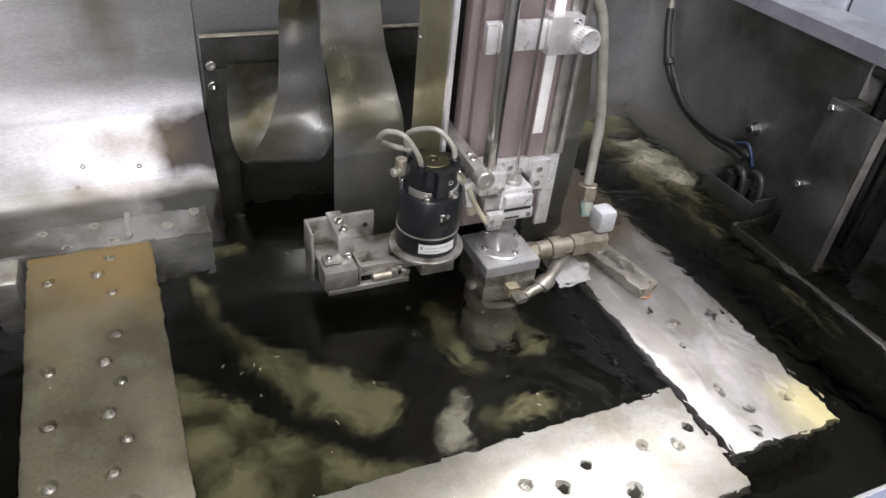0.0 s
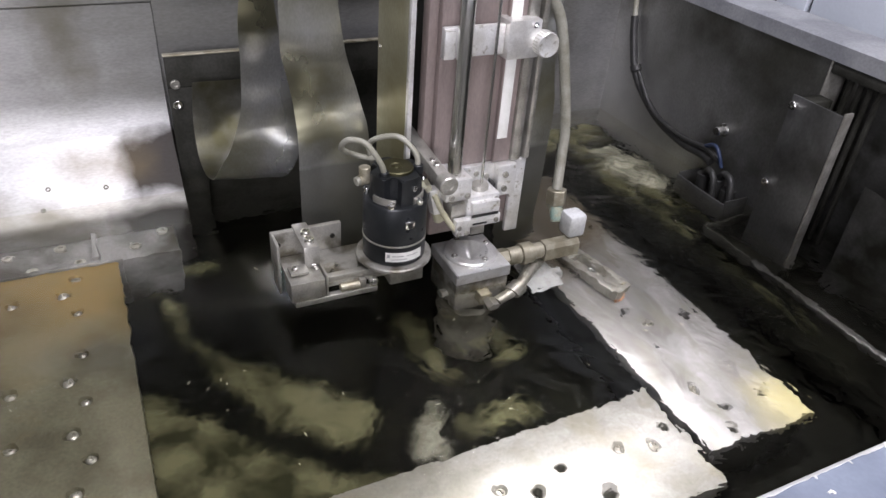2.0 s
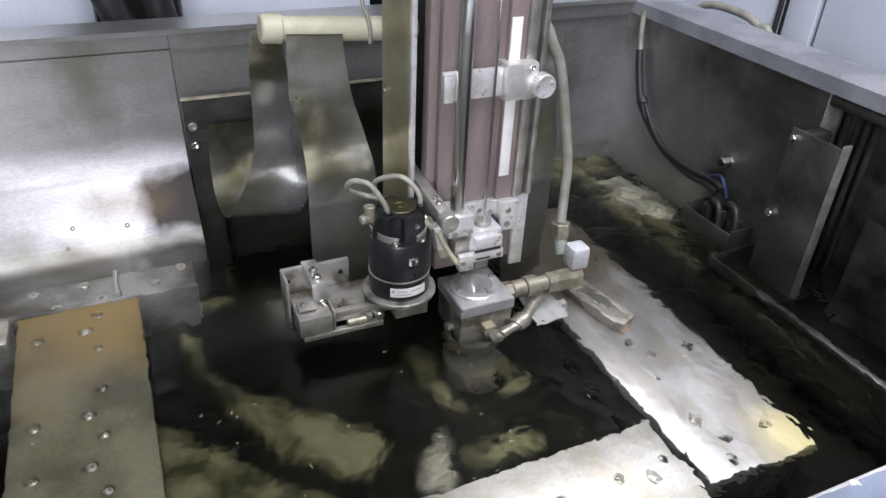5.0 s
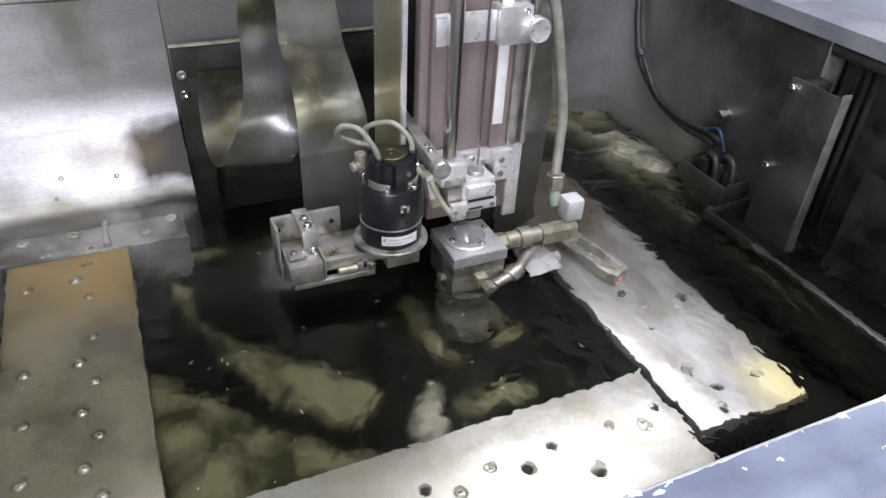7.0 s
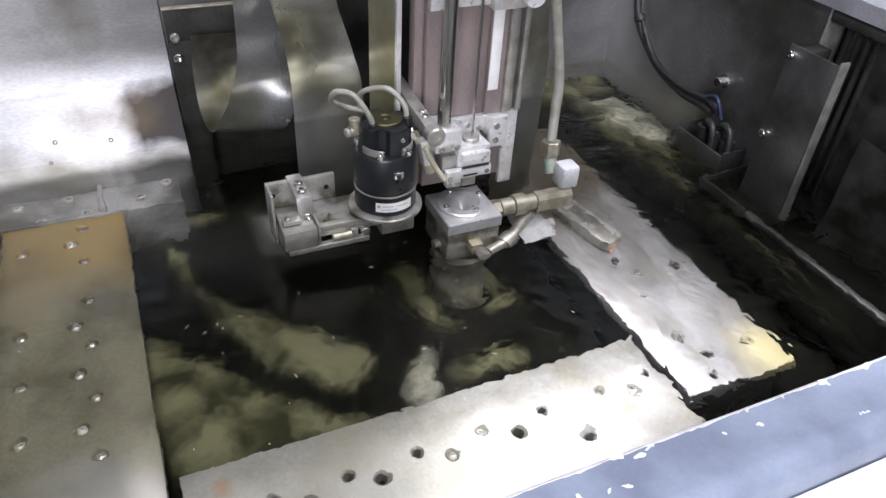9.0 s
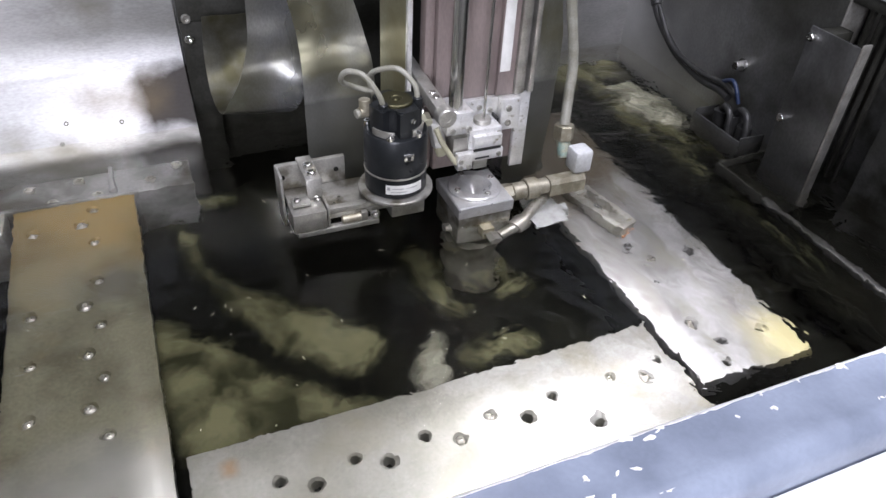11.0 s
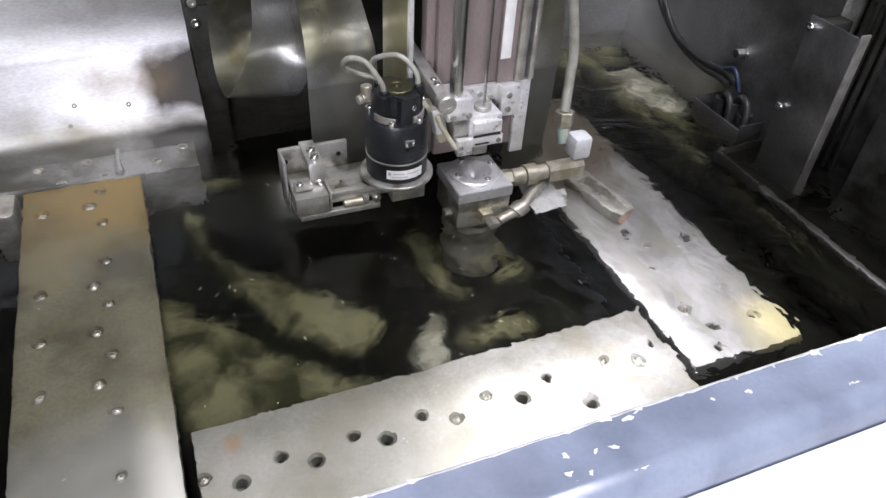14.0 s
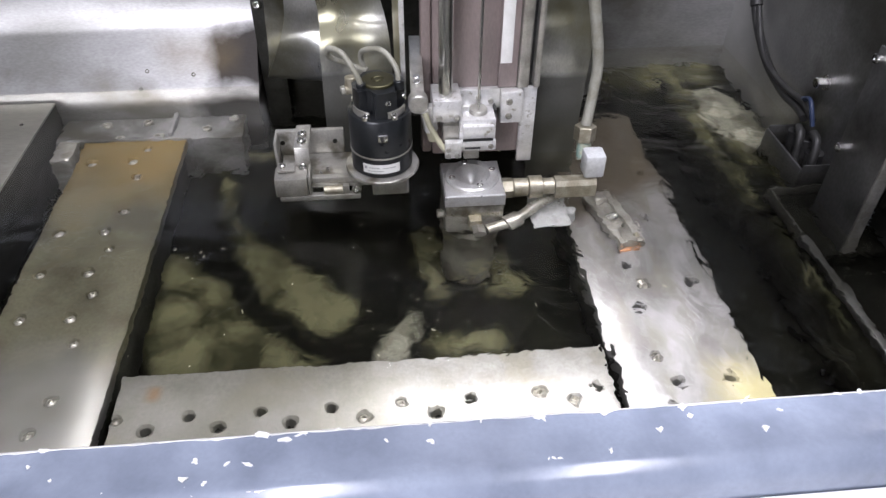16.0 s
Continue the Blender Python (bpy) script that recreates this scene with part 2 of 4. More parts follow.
ENAMEL = mat("white_enamel", (0.80, 0.80, 0.79), (0.75, 0.75, 0.74), 0.3, 0.0, 10, 300, 0.02, 0.02)
CABINET = mat("pale_cabinet_paint", (0.56, 0.60, 0.66), (0.50, 0.54, 0.60), 0.35, 0.0, 4, 200, 0.03, 0.03)
ROOM = mat("dull_room_wall", (0.26, 0.27, 0.28), (0.22, 0.23, 0.24), 0.8, 0.0, 3, 60, 0.05, 0.05)
# unseen ceiling, coloured dark to keep its reflection off the water
CEIL = mat("dark_unseen_ceiling", (0.07, 0.07, 0.075), (0.05, 0.05, 0.055), 0.9, 0.0, 3, 60, 0.05, 0.05)
CHIP = mat("bare_chipped_metal", (0.75, 0.75, 0.74), (0.62, 0.62, 0.6), 0.5, 0.1, 60, 500, 0.05, 0.05)
COPPER = mat("orange_copper", (0.55, 0.28, 0.15), (0.42, 0.22, 0.12), 0.4, 0.6, 60, 500, 0.05, 0.1)
VERDIGRIS = mat("green_crust", (0.25, 0.36, 0.31), (0.34, 0.33, 0.24), 0.8, 0.0, 80, 500, 0.2, 0.15)
PRINT = mat("faded_grey_print", (0.30, 0.30, 0.30), (0.42, 0.42, 0.41), 0.6, 0.0, 60, 500, 0.0, 0.05)
BLUE = mat("blue_wire_sheath", (0.02, 0.035, 0.08), (0.015, 0.025, 0.06), 0.4, 0.0, 60, 500, 0.0, 0.05)


def water_material():
    m = bpy.data.materials.new("murky_water")
    m.use_nodes = True
    nt = m.node_tree
    N, L = nt.nodes, nt.links
    N.remove(N["Principled BSDF"])
    g = N.new("ShaderNodeBsdfGlass")
    g.inputs["Color"].default_value = (0.90, 0.89, 0.84, 1)
    g.inputs["IOR"].default_value, g.inputs["Roughness"].default_value = 1.33, 0.0
    tc = N.new("ShaderNodeTexCoord")
    add = None
    for sc, w in ((22, 0.010), (75, 0.0018)):
        n = N.new("ShaderNodeTexNoise")
        n.inputs["Scale"].default_value, n.inputs["Detail"].default_value, n.inputs["Distortion"].default_value = sc, 2, 0.6
        L.new(tc.outputs["Object"], n.inputs["Vector"])
        k = N.new("ShaderNodeMath")
        k.operation = "MULTIPLY_ADD"
        k.inputs[1].default_value = w
        L.new(n.outputs["Fac"], k.inputs[0])
        if add:
            L.new(add, k.inputs[2])
        else:
            k.inputs[2].default_value = 0
        add = k.outputs[0]
    # livelier where the jet runs, calm towards the far side
    bp = N.new("ShaderNodeBump")
    sep = N.new("ShaderNodeSeparateXYZ")
    L.new(tc.outputs["Object"], sep.inputs[0])
    mr = N.new("ShaderNodeMapRange")
    mr.inputs[1].default_value, mr.inputs[2].default_value, mr.inputs[3].default_value, mr.inputs[4].default_value = 0.10, 0.60, 0.20, 0.80
    L.new(sep.outputs[0], mr.inputs[0])
    L.new(mr.outputs[0], bp.inputs["Strength"])
    # short steep wavelets thrown up where the jet breaks the surface
    dist, fall, fine, hit = (N.new("ShaderNode" + k) for k in ("VectorMath", "MapRange", "TexNoise", "Math"))
    dist.operation = "DISTANCE"
    dist.inputs[1].default_value = (0.615, 0.50, WATER)
    L.new(tc.outputs["Object"], dist.inputs[0])
    fall.inputs[1].default_value, fall.inputs[2].default_value, fall.inputs[3].default_value, fall.inputs[4].default_value = 0.02, 0.24, 0.0030, 0.0
    L.new(dist.outputs["Value"], fall.inputs[0])
    fine.inputs["Scale"].default_value, fine.inputs["Detail"].default_value, fine.inputs["Distortion"].default_value = 60, 4, 1.0
    L.new(tc.outputs["Object"], fine.inputs["Vector"])
    hit.operation = "MULTIPLY_ADD"
    L.new(fine.outputs["Fac"], hit.inputs[0])
    L.new(fall.outputs[0], hit.inputs[1])
    L.new(add, hit.inputs[2])
    add = hit.outputs[0]
    bp.inputs["Distance"].default_value = 1.0
    L.new(add, bp.inputs["Height"])
    L.new(bp.outputs[0], g.inputs["Normal"])
    L.new(g.outputs[0], N["Material Output"].inputs[0])
    return m


WATERMAT = water_material()


# ---- mesh helpers ----
def mesh_of(bm, name, material, smooth=True):
    me = bpy.data.meshes.new(name)
    bmesh.ops.recalc_face_normals(bm, faces=bm.faces)
    bm.to_mesh(me)
    bm.free()
    me.materials.append(material)
    if smooth:
        for p in me.polygons:
            p.use_smooth = True
        me.set_sharp_from_angle(angle=radians(35))
    return me


HOME = {}


def thing(name, at, label, category, group="", off=(0, 0, 0)):
    """An empty that carries parts; off moves the whole thing from the place its parts are drawn at."""
    e = new(name)
    e.location = Vector(at) + Vector(off)
    HOME[e.name] = Vector(at)
    e.empty_display_size = 0.02
    return tagged(e, label, category, group)


def base(ob):
    """The inverse pose of a thing's drawing place."""
    return Matrix.Translation(-HOME[ob.name])


def part(name, bm, material, parent, label=""):
    ob = new(name, mesh_of(bm, name, material))
    ob.parent = parent
    if parent.type == "EMPTY":
        ob.matrix_parent_inverse = base(parent)
    if label:
        ob["label"] = label
    return ob


def solid(name, bm, material, label, category, kind="", group=""):
    return tagged(new(name, mesh_of(bm, name, material)), label, category, group, kind)


def box(bm, x0, x1, y0, y1, z0, z1, bevel=0.0, m=None):
    vs = [bm.verts.new((x, y, z)) for z in (z0, z1) for x, y in ((x0, y0), (x1, y0), (x1, y1), (x0, y1))]
    fs = [bm.faces.new([vs[i] for i in f]) for f in ((3, 2, 1, 0), (4, 5, 6, 7), (0, 1, 5, 4), (1, 2, 6, 5), (2, 3, 7, 6), (3, 0, 4, 7))]
    out = vs
    if bevel:
        es = list({e for f in fs for e in f.edges})
        r = bmesh.ops.bevel(bm, geom=es, offset=bevel, segments=2, affect="EDGES", profile=0.5)
        out = list({v for v in r["verts"]})
    if m is not None:
        bmesh.ops.transform(bm, matrix=m, verts=out)
    return bm


def boxes(*rows, bevel=0.0008):
    bm = bmesh.new()
    for r in rows:
        box(bm, *r, bevel=bevel)
    return bm


def frame_of(axis):
    z = Vector(axis).normalized()
    x = z.orthogonal().normalized()
    return x, z.cross(x), z


def lathe(bm, at, axis, profile, seg=32):
    """Turns a profile of (radius, height) about an axis through at."""
    x, y, z = frame_of(axis)
    o = Vector(at)
    rings = []
    for r, h in profile:
        if r < 1e-6:
            rings.append([bm.verts.new(o + z * h)])
        else:
            rings.append([bm.verts.new(o + z * h + (x * math.cos(a) + y * math.sin(a)) * r) for a in (2 * math.pi * i / seg for i in range(seg))])
    for a, b in zip(rings, rings[1:]):
        for i in range(seg):
            j = (i + 1) % seg
            if len(a) == 1 and len(b) == 1:
                continue
            if len(a) == 1:
                bm.faces.new((a[0], b[i], b[j]))
            elif len(b) == 1:
                bm.faces.new((a[i], a[j], b[0]))
            else:
                bm.faces.new((a[i], a[j], b[j], b[i]))
    return bm


def rod(p0, p1, r, seg=24, chamfer=0.0006):
    bm = bmesh.new()
    h = (Vector(p1) - Vector(p0)).length
    c = min(chamfer, r * 0.4)
    return lathe(bm, p0, Vector(p1) - Vector(p0), ((0, 0), (r - c, 0), (r, c), (r, h - c), (r - c, h), (0, h)), seg)


def screw(at, axis, r=0.004, h=0.0035, sock=0.55):
    """A socket-head cap screw, its head standing on at."""
    bm = bmesh.new()
    return lathe(bm, at, axis, ((0, h * 0.05), (r * sock, h * 0.05), (r * sock, h), (r * 0.85, h), (r, h * 0.85), (r, 0), (0, 0)), 12)


def hexnut(p0, p1, r):
    return rod(p0, p1, r, 6, 0.0008)


def smooth_path(pts, n):
    """Points along a Catmull-Rom curve through pts."""
    P = [Vector(p) for p in pts]
    P = [2 * P[0] - P[1]] + P + [2 * P[-1] - P[-2]]
    out = []
    for i in range(1, len(P) - 2):
        for k in range(n):
            t = k / n
            a, b, c, d = P[i - 1:i + 3]
            out.append(0.5 * ((2 * b) + (c - a) * t + (2 * a - 5 * b + 4 * c - d) * t * t + (3 * b - a - 3 * c + d) * t ** 3))
    return out + [P[-2]]


def tube(pts, r, n=8, seg=12):
    bm = bmesh.new()
    path = smooth_path(pts, n)
    rings, x = [], None
    for i, p in enumerate(path):
        d = (path[min(i + 1, len(path) - 1)] - path[max(i - 1, 0)]).normalized()
        x = d.orthogonal().normalized() if x is None else (x - d * x.dot(d)).normalized()
        y = d.cross(x)
        rings.append([bm.verts.new(p + (x * math.cos(a) + y * math.sin(a)) * r) for a in (2 * math.pi * k / seg for k in range(seg))])
    for a, b in zip(rings, rings[1:]):
        for k in range(seg):
            bm.faces.new((a[k], a[(k + 1) % seg], b[(k + 1) % seg], b[k]))
    bm.faces.new(rings[0]), bm.faces.new(rings[-1])
    return bm


def ribbon(left, right, n=14, thick=0.0006, across=18, wave=0.0015, seed=0, span=(0, 1)):
    """A thin bent sheet between two curves, given thickness."""
    bm = bmesh.new()
    A, B = smooth_path(left, n), smooth_path(right, n)
    lo, hi = round(span[0] * (len(A) - 1)), round(span[1] * (len(A) - 1))
    grid = []
    for a, b in zip(A[lo:hi + 1], B[lo:hi + 1]):
        row = []
        for k in range(across + 1):
            p = a.lerp(b, k / across)
            d = 1 - 2 * abs(noise.noise(Vector((p.x * 9 + p.z * 5, p.z * 16 - p.x * 4, seed)))) ** 0.7
            p = p + Vector((0, wave * noise.noise(Vector((p.x * 25, p.z * 22, seed))) + 0.4 * wave * d, 0))
            row.append(bm.verts.new(p))
        grid.append(row)
    for r0, r1 in zip(grid, grid[1:]):
        for k in range(across):
            bm.faces.new((r0[k], r0[k + 1], r1[k + 1], r1[k]))
    bmesh.ops.recalc_face_normals(bm, faces=bm.faces)
    bmesh.ops.solidify(bm, geom=bm.faces[:], thickness=thick)
    return bm


def profile_bar(pts, x0, x1, axis="x"):
    """A closed profile in (y, z), or (x, z) along y, drawn out from x0 to x1."""
    bm = bmesh.new()
    at = (lambda u, v, w: (w, u, v)) if axis == "x" else (lambda u, v, w: (u, w, v))
    a = [bm.verts.new(at(u, v, x0)) for u, v in pts]
    b = [bm.verts.new(at(u, v, x1)) for u, v in pts]
    bm.faces.new(a), bm.faces.new(b[::-1])
    for i in range(len(pts)):
        j = (i + 1) % len(pts)
        bm.faces.new((a[i], a[j], b[j], b[i]))
    return bm


def drilled(bm, holes):
    """The mesh with countersunk through holes (x, y, top, radius) cut out."""
    body = bpy.data.objects.new("drill_body", mesh_of(bm, "drill_body", DARK, False))
    cut = bmesh.new()
    for x, y, top, r in holes:
        lathe(cut, (x, y, top - 0.05), (0, 0, 1), ((0, 0), (r * 0.66, 0), (r * 0.66, 0.05 - r * 0.38), (r, 0.0502), (r, 0.054), (0, 0.054)), 20)
    tool = bpy.data.objects.new("drill_tool", mesh_of(cut, "drill_tool", DARK, False))
    for o in (body, tool):
        scene.collection.objects.link(o)
    mod = body.modifiers.new("cut", "BOOLEAN")
    mod.operation, mod.object, mod.solver = "DIFFERENCE", tool, "EXACT"
    dg = bpy.context.evaluated_depsgraph_get()
    me = bpy.data.meshes.new_from_object(body.evaluated_get(dg))
    out = bmesh.new()
    out.from_mesh(me)
    bpy.data.objects.remove(body), bpy.data.objects.remove(tool)
    return out


# ---- tank and room ----
XL, XR, YF, YB, ZF, ZR = -0.50, 0.787, 0.026, 0.845, -0.11, 0.300



def floor_material():
    """Floor darkened in colour for the murk, with drifts of olive and pale silt where the mesh's own layers say so."""
    m = mat("murk_dark_floor", (0.004, 0.004, 0.003), (0.009, 0.009, 0.006), 0.9, 0.0, 10, 140, 0.3, 0.2, mix=(0.5, 0.75), spec=0.03)
    nt = m.node_tree
    N, L = nt.nodes, nt.links
    b = N["Principled BSDF"]
    tc = N.new("ShaderNodeTexCoord")
    col = b.inputs["Base Color"].links[0].from_socket
    for layer, dark, light in (("silt", (0.021, 0.021, 0.011), (0.104, 0.102, 0.056)), ("pale", (0.085, 0.085, 0.062), (0.30, 0.295, 0.235))):
        at, n, mx, mc = N.new("ShaderNodeAttribute"), N.new("ShaderNodeTexNoise"), N.new("ShaderNodeMix"), N.new("ShaderNodeMix")
        at.attribute_name = layer
        n.inputs["Scale"].default_value, n.inputs["Detail"].default_value, n.inputs["Distortion"].default_value = 17, 9, 0.35
        L.new(tc.outputs["Object"], n.inputs["Vector"])
        mc.data_type = mx.data_type = "RGBA"
        mc.inputs[6].default_value, mc.inputs[7].default_value = (*dark, 1), (*light, 1)
        r = N.new("ShaderNodeMapRange")
        r.inputs[1].default_value, r.inputs[2].default_value = 0.40, 0.62
        L.new(n.outputs["Fac"], r.inputs[0])
        L.new(r.outputs[0], mc.inputs[0])
        L.new(at.outputs["Fac"], mx.inputs[0])
        L.new(col, mx.inputs[6])
        L.new(mc.outputs[2], mx.inputs[7])
        col = mx.outputs[2]
    L.new(col, b.inputs["Base Color"])
    return m


# the near-black base colour stands in for light lost in murky water
MURK_BED = floor_material()


def drift(x, y, line, seed, soft=0.010):
    """How far inside a drift of silt a place lies: line holds (x, y, half width)."""
    best = 9.0
    p = Vector((x, y))
    for (ax, ay, aw), (bx, by, bw) in zip(line, line[1:]):
        a, d = Vector((ax, ay)), Vector((bx - ax, by - ay))
        t = min(1, max(0, (p - a).dot(d) / d.length_squared))
        best = min(best, (p - a - d * t).length - (aw + (bw - aw) * t))
    best += 0.012 * noise.noise(Vector((x * 24, y * 24, seed))) + 0.005 * noise.noise(Vector((x * 80, y * 80, seed)))
    k = min(1, max(0, 0.5 - best / soft))
    return k * k * (3 - 2 * k)


def bed(name, x0, x1, y0, y1, z, silts, pales, height, label, category):
    """A sheet of tank floor with drifts raised on it, closed below."""
    nx, ny = max(4, int((x1 - x0) / 0.008)), max(4, int((y1 - y0) / 0.008))
    bm = bmesh.new()
    ls, lp = bm.verts.layers.float.new("silt"), bm.verts.layers.float.new("pale")
    rows = []
    for j in range(ny + 1):
        row = []
        for i in range(nx + 1):
            x, y = x0 + (x1 - x0) * i / nx, y0 + (y1 - y0) * j / ny
            a = max([drift(x, y, l, 3.1 * k) for k, l in enumerate(silts)] or [0])
            b = max([drift(x, y, l, 7.7 + 2.3 * k) for k, l in enumerate(pales)] or [0])
            v = bm.verts.new((x, y, z + height * max(a, b) * (1 + 0.4 * noise.noise(Vector((x * 35, y * 35, 1))))))
            v[ls], v[lp] = a, b
            row.append(v)
        rows.append(row)
    for r0, r1 in zip(rows, rows[1:]):
        for i in range(nx):
            bm.faces.new((r0[i], r0[i + 1], r1[i + 1], r1[i]))
    me = bpy.data.meshes.new(name)
    edge = [e for e in bm.edges if e.is_boundary]
    r = bmesh.ops.extrude_edge_only(bm, edges=edge)
    for v in r["geom"]:
        if isinstance(v, bmesh.types.BMVert):
            v.co.z = z - 0.05
    bm.to_mesh(me)
    bm.free()
    me.materials.append(MURK_BED)
    for p in me.polygons:
        p.use_smooth = True
    return tagged(new(name, me), label, category, kind="structure")


bed("tank_floor", XL - 0.02, XR + 0.03, YF - 0.003, YB + 0.03, ZF,
    [((0.027, 0.700, 0.006), (0.050, 0.592, 0.010), (0.087, 0.522, 0.015), (0.130, 0.465, 0.031), (0.183, 0.416, 0.028)),
     ((-0.030, 0.480, 0.050), (0.010, 0.420, 0.060), (0.050, 0.370, 0.060), (0.120, 0.320, 0.046), (0.220, 0.295, 0.032), (0.300, 0.295, 0.020)),
     ((0.298, 0.362, 0.012), (0.362, 0.362, 0.014)), ((0.300, 0.540, 0.018), (0.300, 0.450, 0.012)), ((0.380, 0.52, 0.010), (0.395, 0.45, 0.012)),
     ((0.028, 0.722, 0.010), (0.10, 0.722, 0.012)), ((0.318, 0.437, 0.010), (0.385, 0.440, 0.012))],
    [((0.276, 0.413, 0.004), (0.268, 0.385, 0.012), (0.252, 0.360, 0.019))],
    0.006, "black tank floor with drifts of olive silt", "floor")

# back wall: sheet, crease and sloping foot on one side of the column, upright sheet on the other
back = [(YB + 0.02, ZF), (YB + 0.02, ZR), (0.838, ZR), (0.838, 0.282), (0.842, 0.279), (0.840, 0.220), (0.836, 0.172), (0.830, 0.126), (0.824, 0.119), (0.802, 0.097), (0.777, 0.072), (0.756, 0.048), (0.748, 0.034), (0.746, 0.020), (0.746, ZF)]
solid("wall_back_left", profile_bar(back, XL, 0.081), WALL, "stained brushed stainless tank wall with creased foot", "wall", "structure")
solid("wall_back_right", profile_bar([(YB + 0.02, ZF), (YB + 0.02, ZR), (0.838, ZR), (0.838, 0.280), (YB, 0.279), (YB, ZF)], 0.0815, XR + 0.02), WALL, "stained stainless tank wall behind the column", "wall", "structure")
solid("wall_right", boxes((XR, XR + 0.02, 0.452, YB, ZF, 0.282), bevel=0), GRIMY_DIM, "stained stainless side wall of the tank, its dim reflections put into the colour", "wall", "structure")
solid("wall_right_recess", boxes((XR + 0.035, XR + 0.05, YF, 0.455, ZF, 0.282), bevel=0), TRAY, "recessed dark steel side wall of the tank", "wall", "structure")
solid("wall_left", boxes((XL - 0.02, XL, YF, YB + 0.02, ZF, ZR), bevel=0), WALL, "stainless side wall of the tank", "wall", "structure")
solid("wall_front", boxes((XL, XR + 0.03, YF - 0.012, YF - 0.004, ZF, 0.262), bevel=0), WALL, "stainless front wall of the tank", "wall", "structure")

for x, y, z in ((-0.071, 0.7860, 0.0808), (-0.008, 0.7810, 0.0758), (-0.080, 0.7685, 0.0625)):
    tagged(new("foot_screw", mesh_of(screw((x, y, z), (0, -0.72, 0.70), 0.0030, 0.0014), "foot_screw", TARNISH_SHADE)), "small dull screw in the sloping foot sheet", "screw", "foot screws")

# rims
solid("rim_right", profile_bar([(XR - 0.004, 0.283), (XR - 0.004, 0.302), (XR + 0.002, 0.305), (XR + 0.062, 0.305), (XR + 0.062, 0.283)], 0.20, YB + 0.02, "y"), RIMSTEEL, "folded dull stainless rim along the side of the tank", "rim", "structure")
solid("rim_back", profile_bar([(YB - 0.012, 0.3005), (YB - 0.012, 0.3065), (YB + 0.045, 0.3065), (YB + 0.045, 0.3005)], XL, XR + 0.06), STEEL, "folded stainless rim along the back of the tank", "rim", "structure")
rim = [(YF, 0.262), (YF, 0.280), (YF - 0.002, 0.2825), (0.004, 0.2835), (-0.001, 0.285), (-0.006, 0.2845), (-0.011, 0.281), (-0.014, 0.275), (-0.015, 0.262)]
rimob = solid("rim_front", profile_bar(rim, XL, 1.0), PAINT, "blue-grey painted front rim of the tank with chipped edge", "rim", "structure")
rng = random.Random(4)
for i in range(130):
    bm = bmesh.new()
    cx = rng.uniform(-0.35, 0.75)
    edge = rng.random() < 0.35
    cy = YF - 0.0015 - rng.random() * 0.002 if edge else rng.uniform(-0.004, 0.022)
    a, b = rng.uniform(0.0006, 0.0042) * rng.uniform(0.4, 1), rng.uniform(0.0005, 0.0018)
    turn = rng.uniform(-0.7, 0.7)
    zz = 0.2829 + (YF - cy) * 0.05 if cy > 0.004 else 0.2847
    vs = []
    for k in range(9):
        w = 2 * math.pi * k / 9
        rr = rng.uniform(0.35, 1.25)
        u, v = a * rr * math.cos(w), b * rr * math.sin(w)
        vs.append(bm.verts.new((cx + u * math.cos(turn) - v * math.sin(turn), cy + u * math.sin(turn) + v * math.cos(turn), zz)))
    f = bm.faces.new(vs)
    r = bmesh.ops.extrude_face_region(bm, geom=[f])
    bmesh.ops.translate(bm, verts=[v for v in r["geom"] if isinstance(v, bmesh.types.BMVert)], vec=(0, 0, -0.0006))
    part("paint_chip", bm, CHIP, rimob)
bm = bmesh.new()
last = None
for k in range(420):
    x = -0.44 + 0.003 * k
    w = 0.0013 * max(0, noise.noise(Vector((x * 60, 3, 1))) + 0.25 + 0.5 * noise.noise(Vector((x * 300, 1, 7))))
    now = [bm.verts.new(p) for p in ((x, YF + 0.0004, 0.2800), (x, YF - 0.0019, 0.2828), (x, YF - 0.0021 - w, 0.2831))]
    if last:
        for q in (0, 1):
            bm.faces.new((last[q], now[q], now[q + 1], last[q + 1]))
    last = now
bmesh.ops.recalc_face_normals(bm, faces=bm.faces)
bmesh.ops.solidify(bm, geom=bm.faces[:], thickness=0.0003)
part("worn_edge", bm, CHIP, rimob, "edge rubbed down to bare metal")
solid("apron_front", profile_bar([(-0.0155, 0.240), (-0.0155, 0.268), (-0.019, 0.270), (-0.45, 0.262), (-0.45, 0.230)], XL, 1.0), ENAMEL, "white enamelled ledge outside the front rim", "ledge", "structure")
solid("machine_front", boxes((XL, 1.0, -0.45, -0.43, -0.9, 0.229), bevel=0), ENAMEL, "white machine front below the ledge", "panel", "structure")

# water
bm = bmesh.new()
bmesh.ops.create_grid(bm, x_segments=60, y_segments=40, size=0.5)
for v in bm.verts:
    v.co = (XL - 0.004 + (v.co.x + 0.5) * (XR + 0.03 - XL + 0.008), YF + (v.co.y + 0.5) * (YB + 0.002 - YF), WATER)
wat = solid("water", bm, WATERMAT, "clear greenish rippled water filling the tank", "water", "structure")
wat.visible_shadow = False

# room round the machine
solid("room_floor", boxes((-2.5, 2.5, -2.5, 2.5, -0.95, -0.9), bevel=0), ROOM, "grey workshop floor", "floor", "structure")
solid("ceiling", boxes((-2.5, 2.5, -2.5, 2.5, 2.0, 2.05), bevel=0), CEIL, "plain dark ceiling, out of view", "ceiling", "structure")
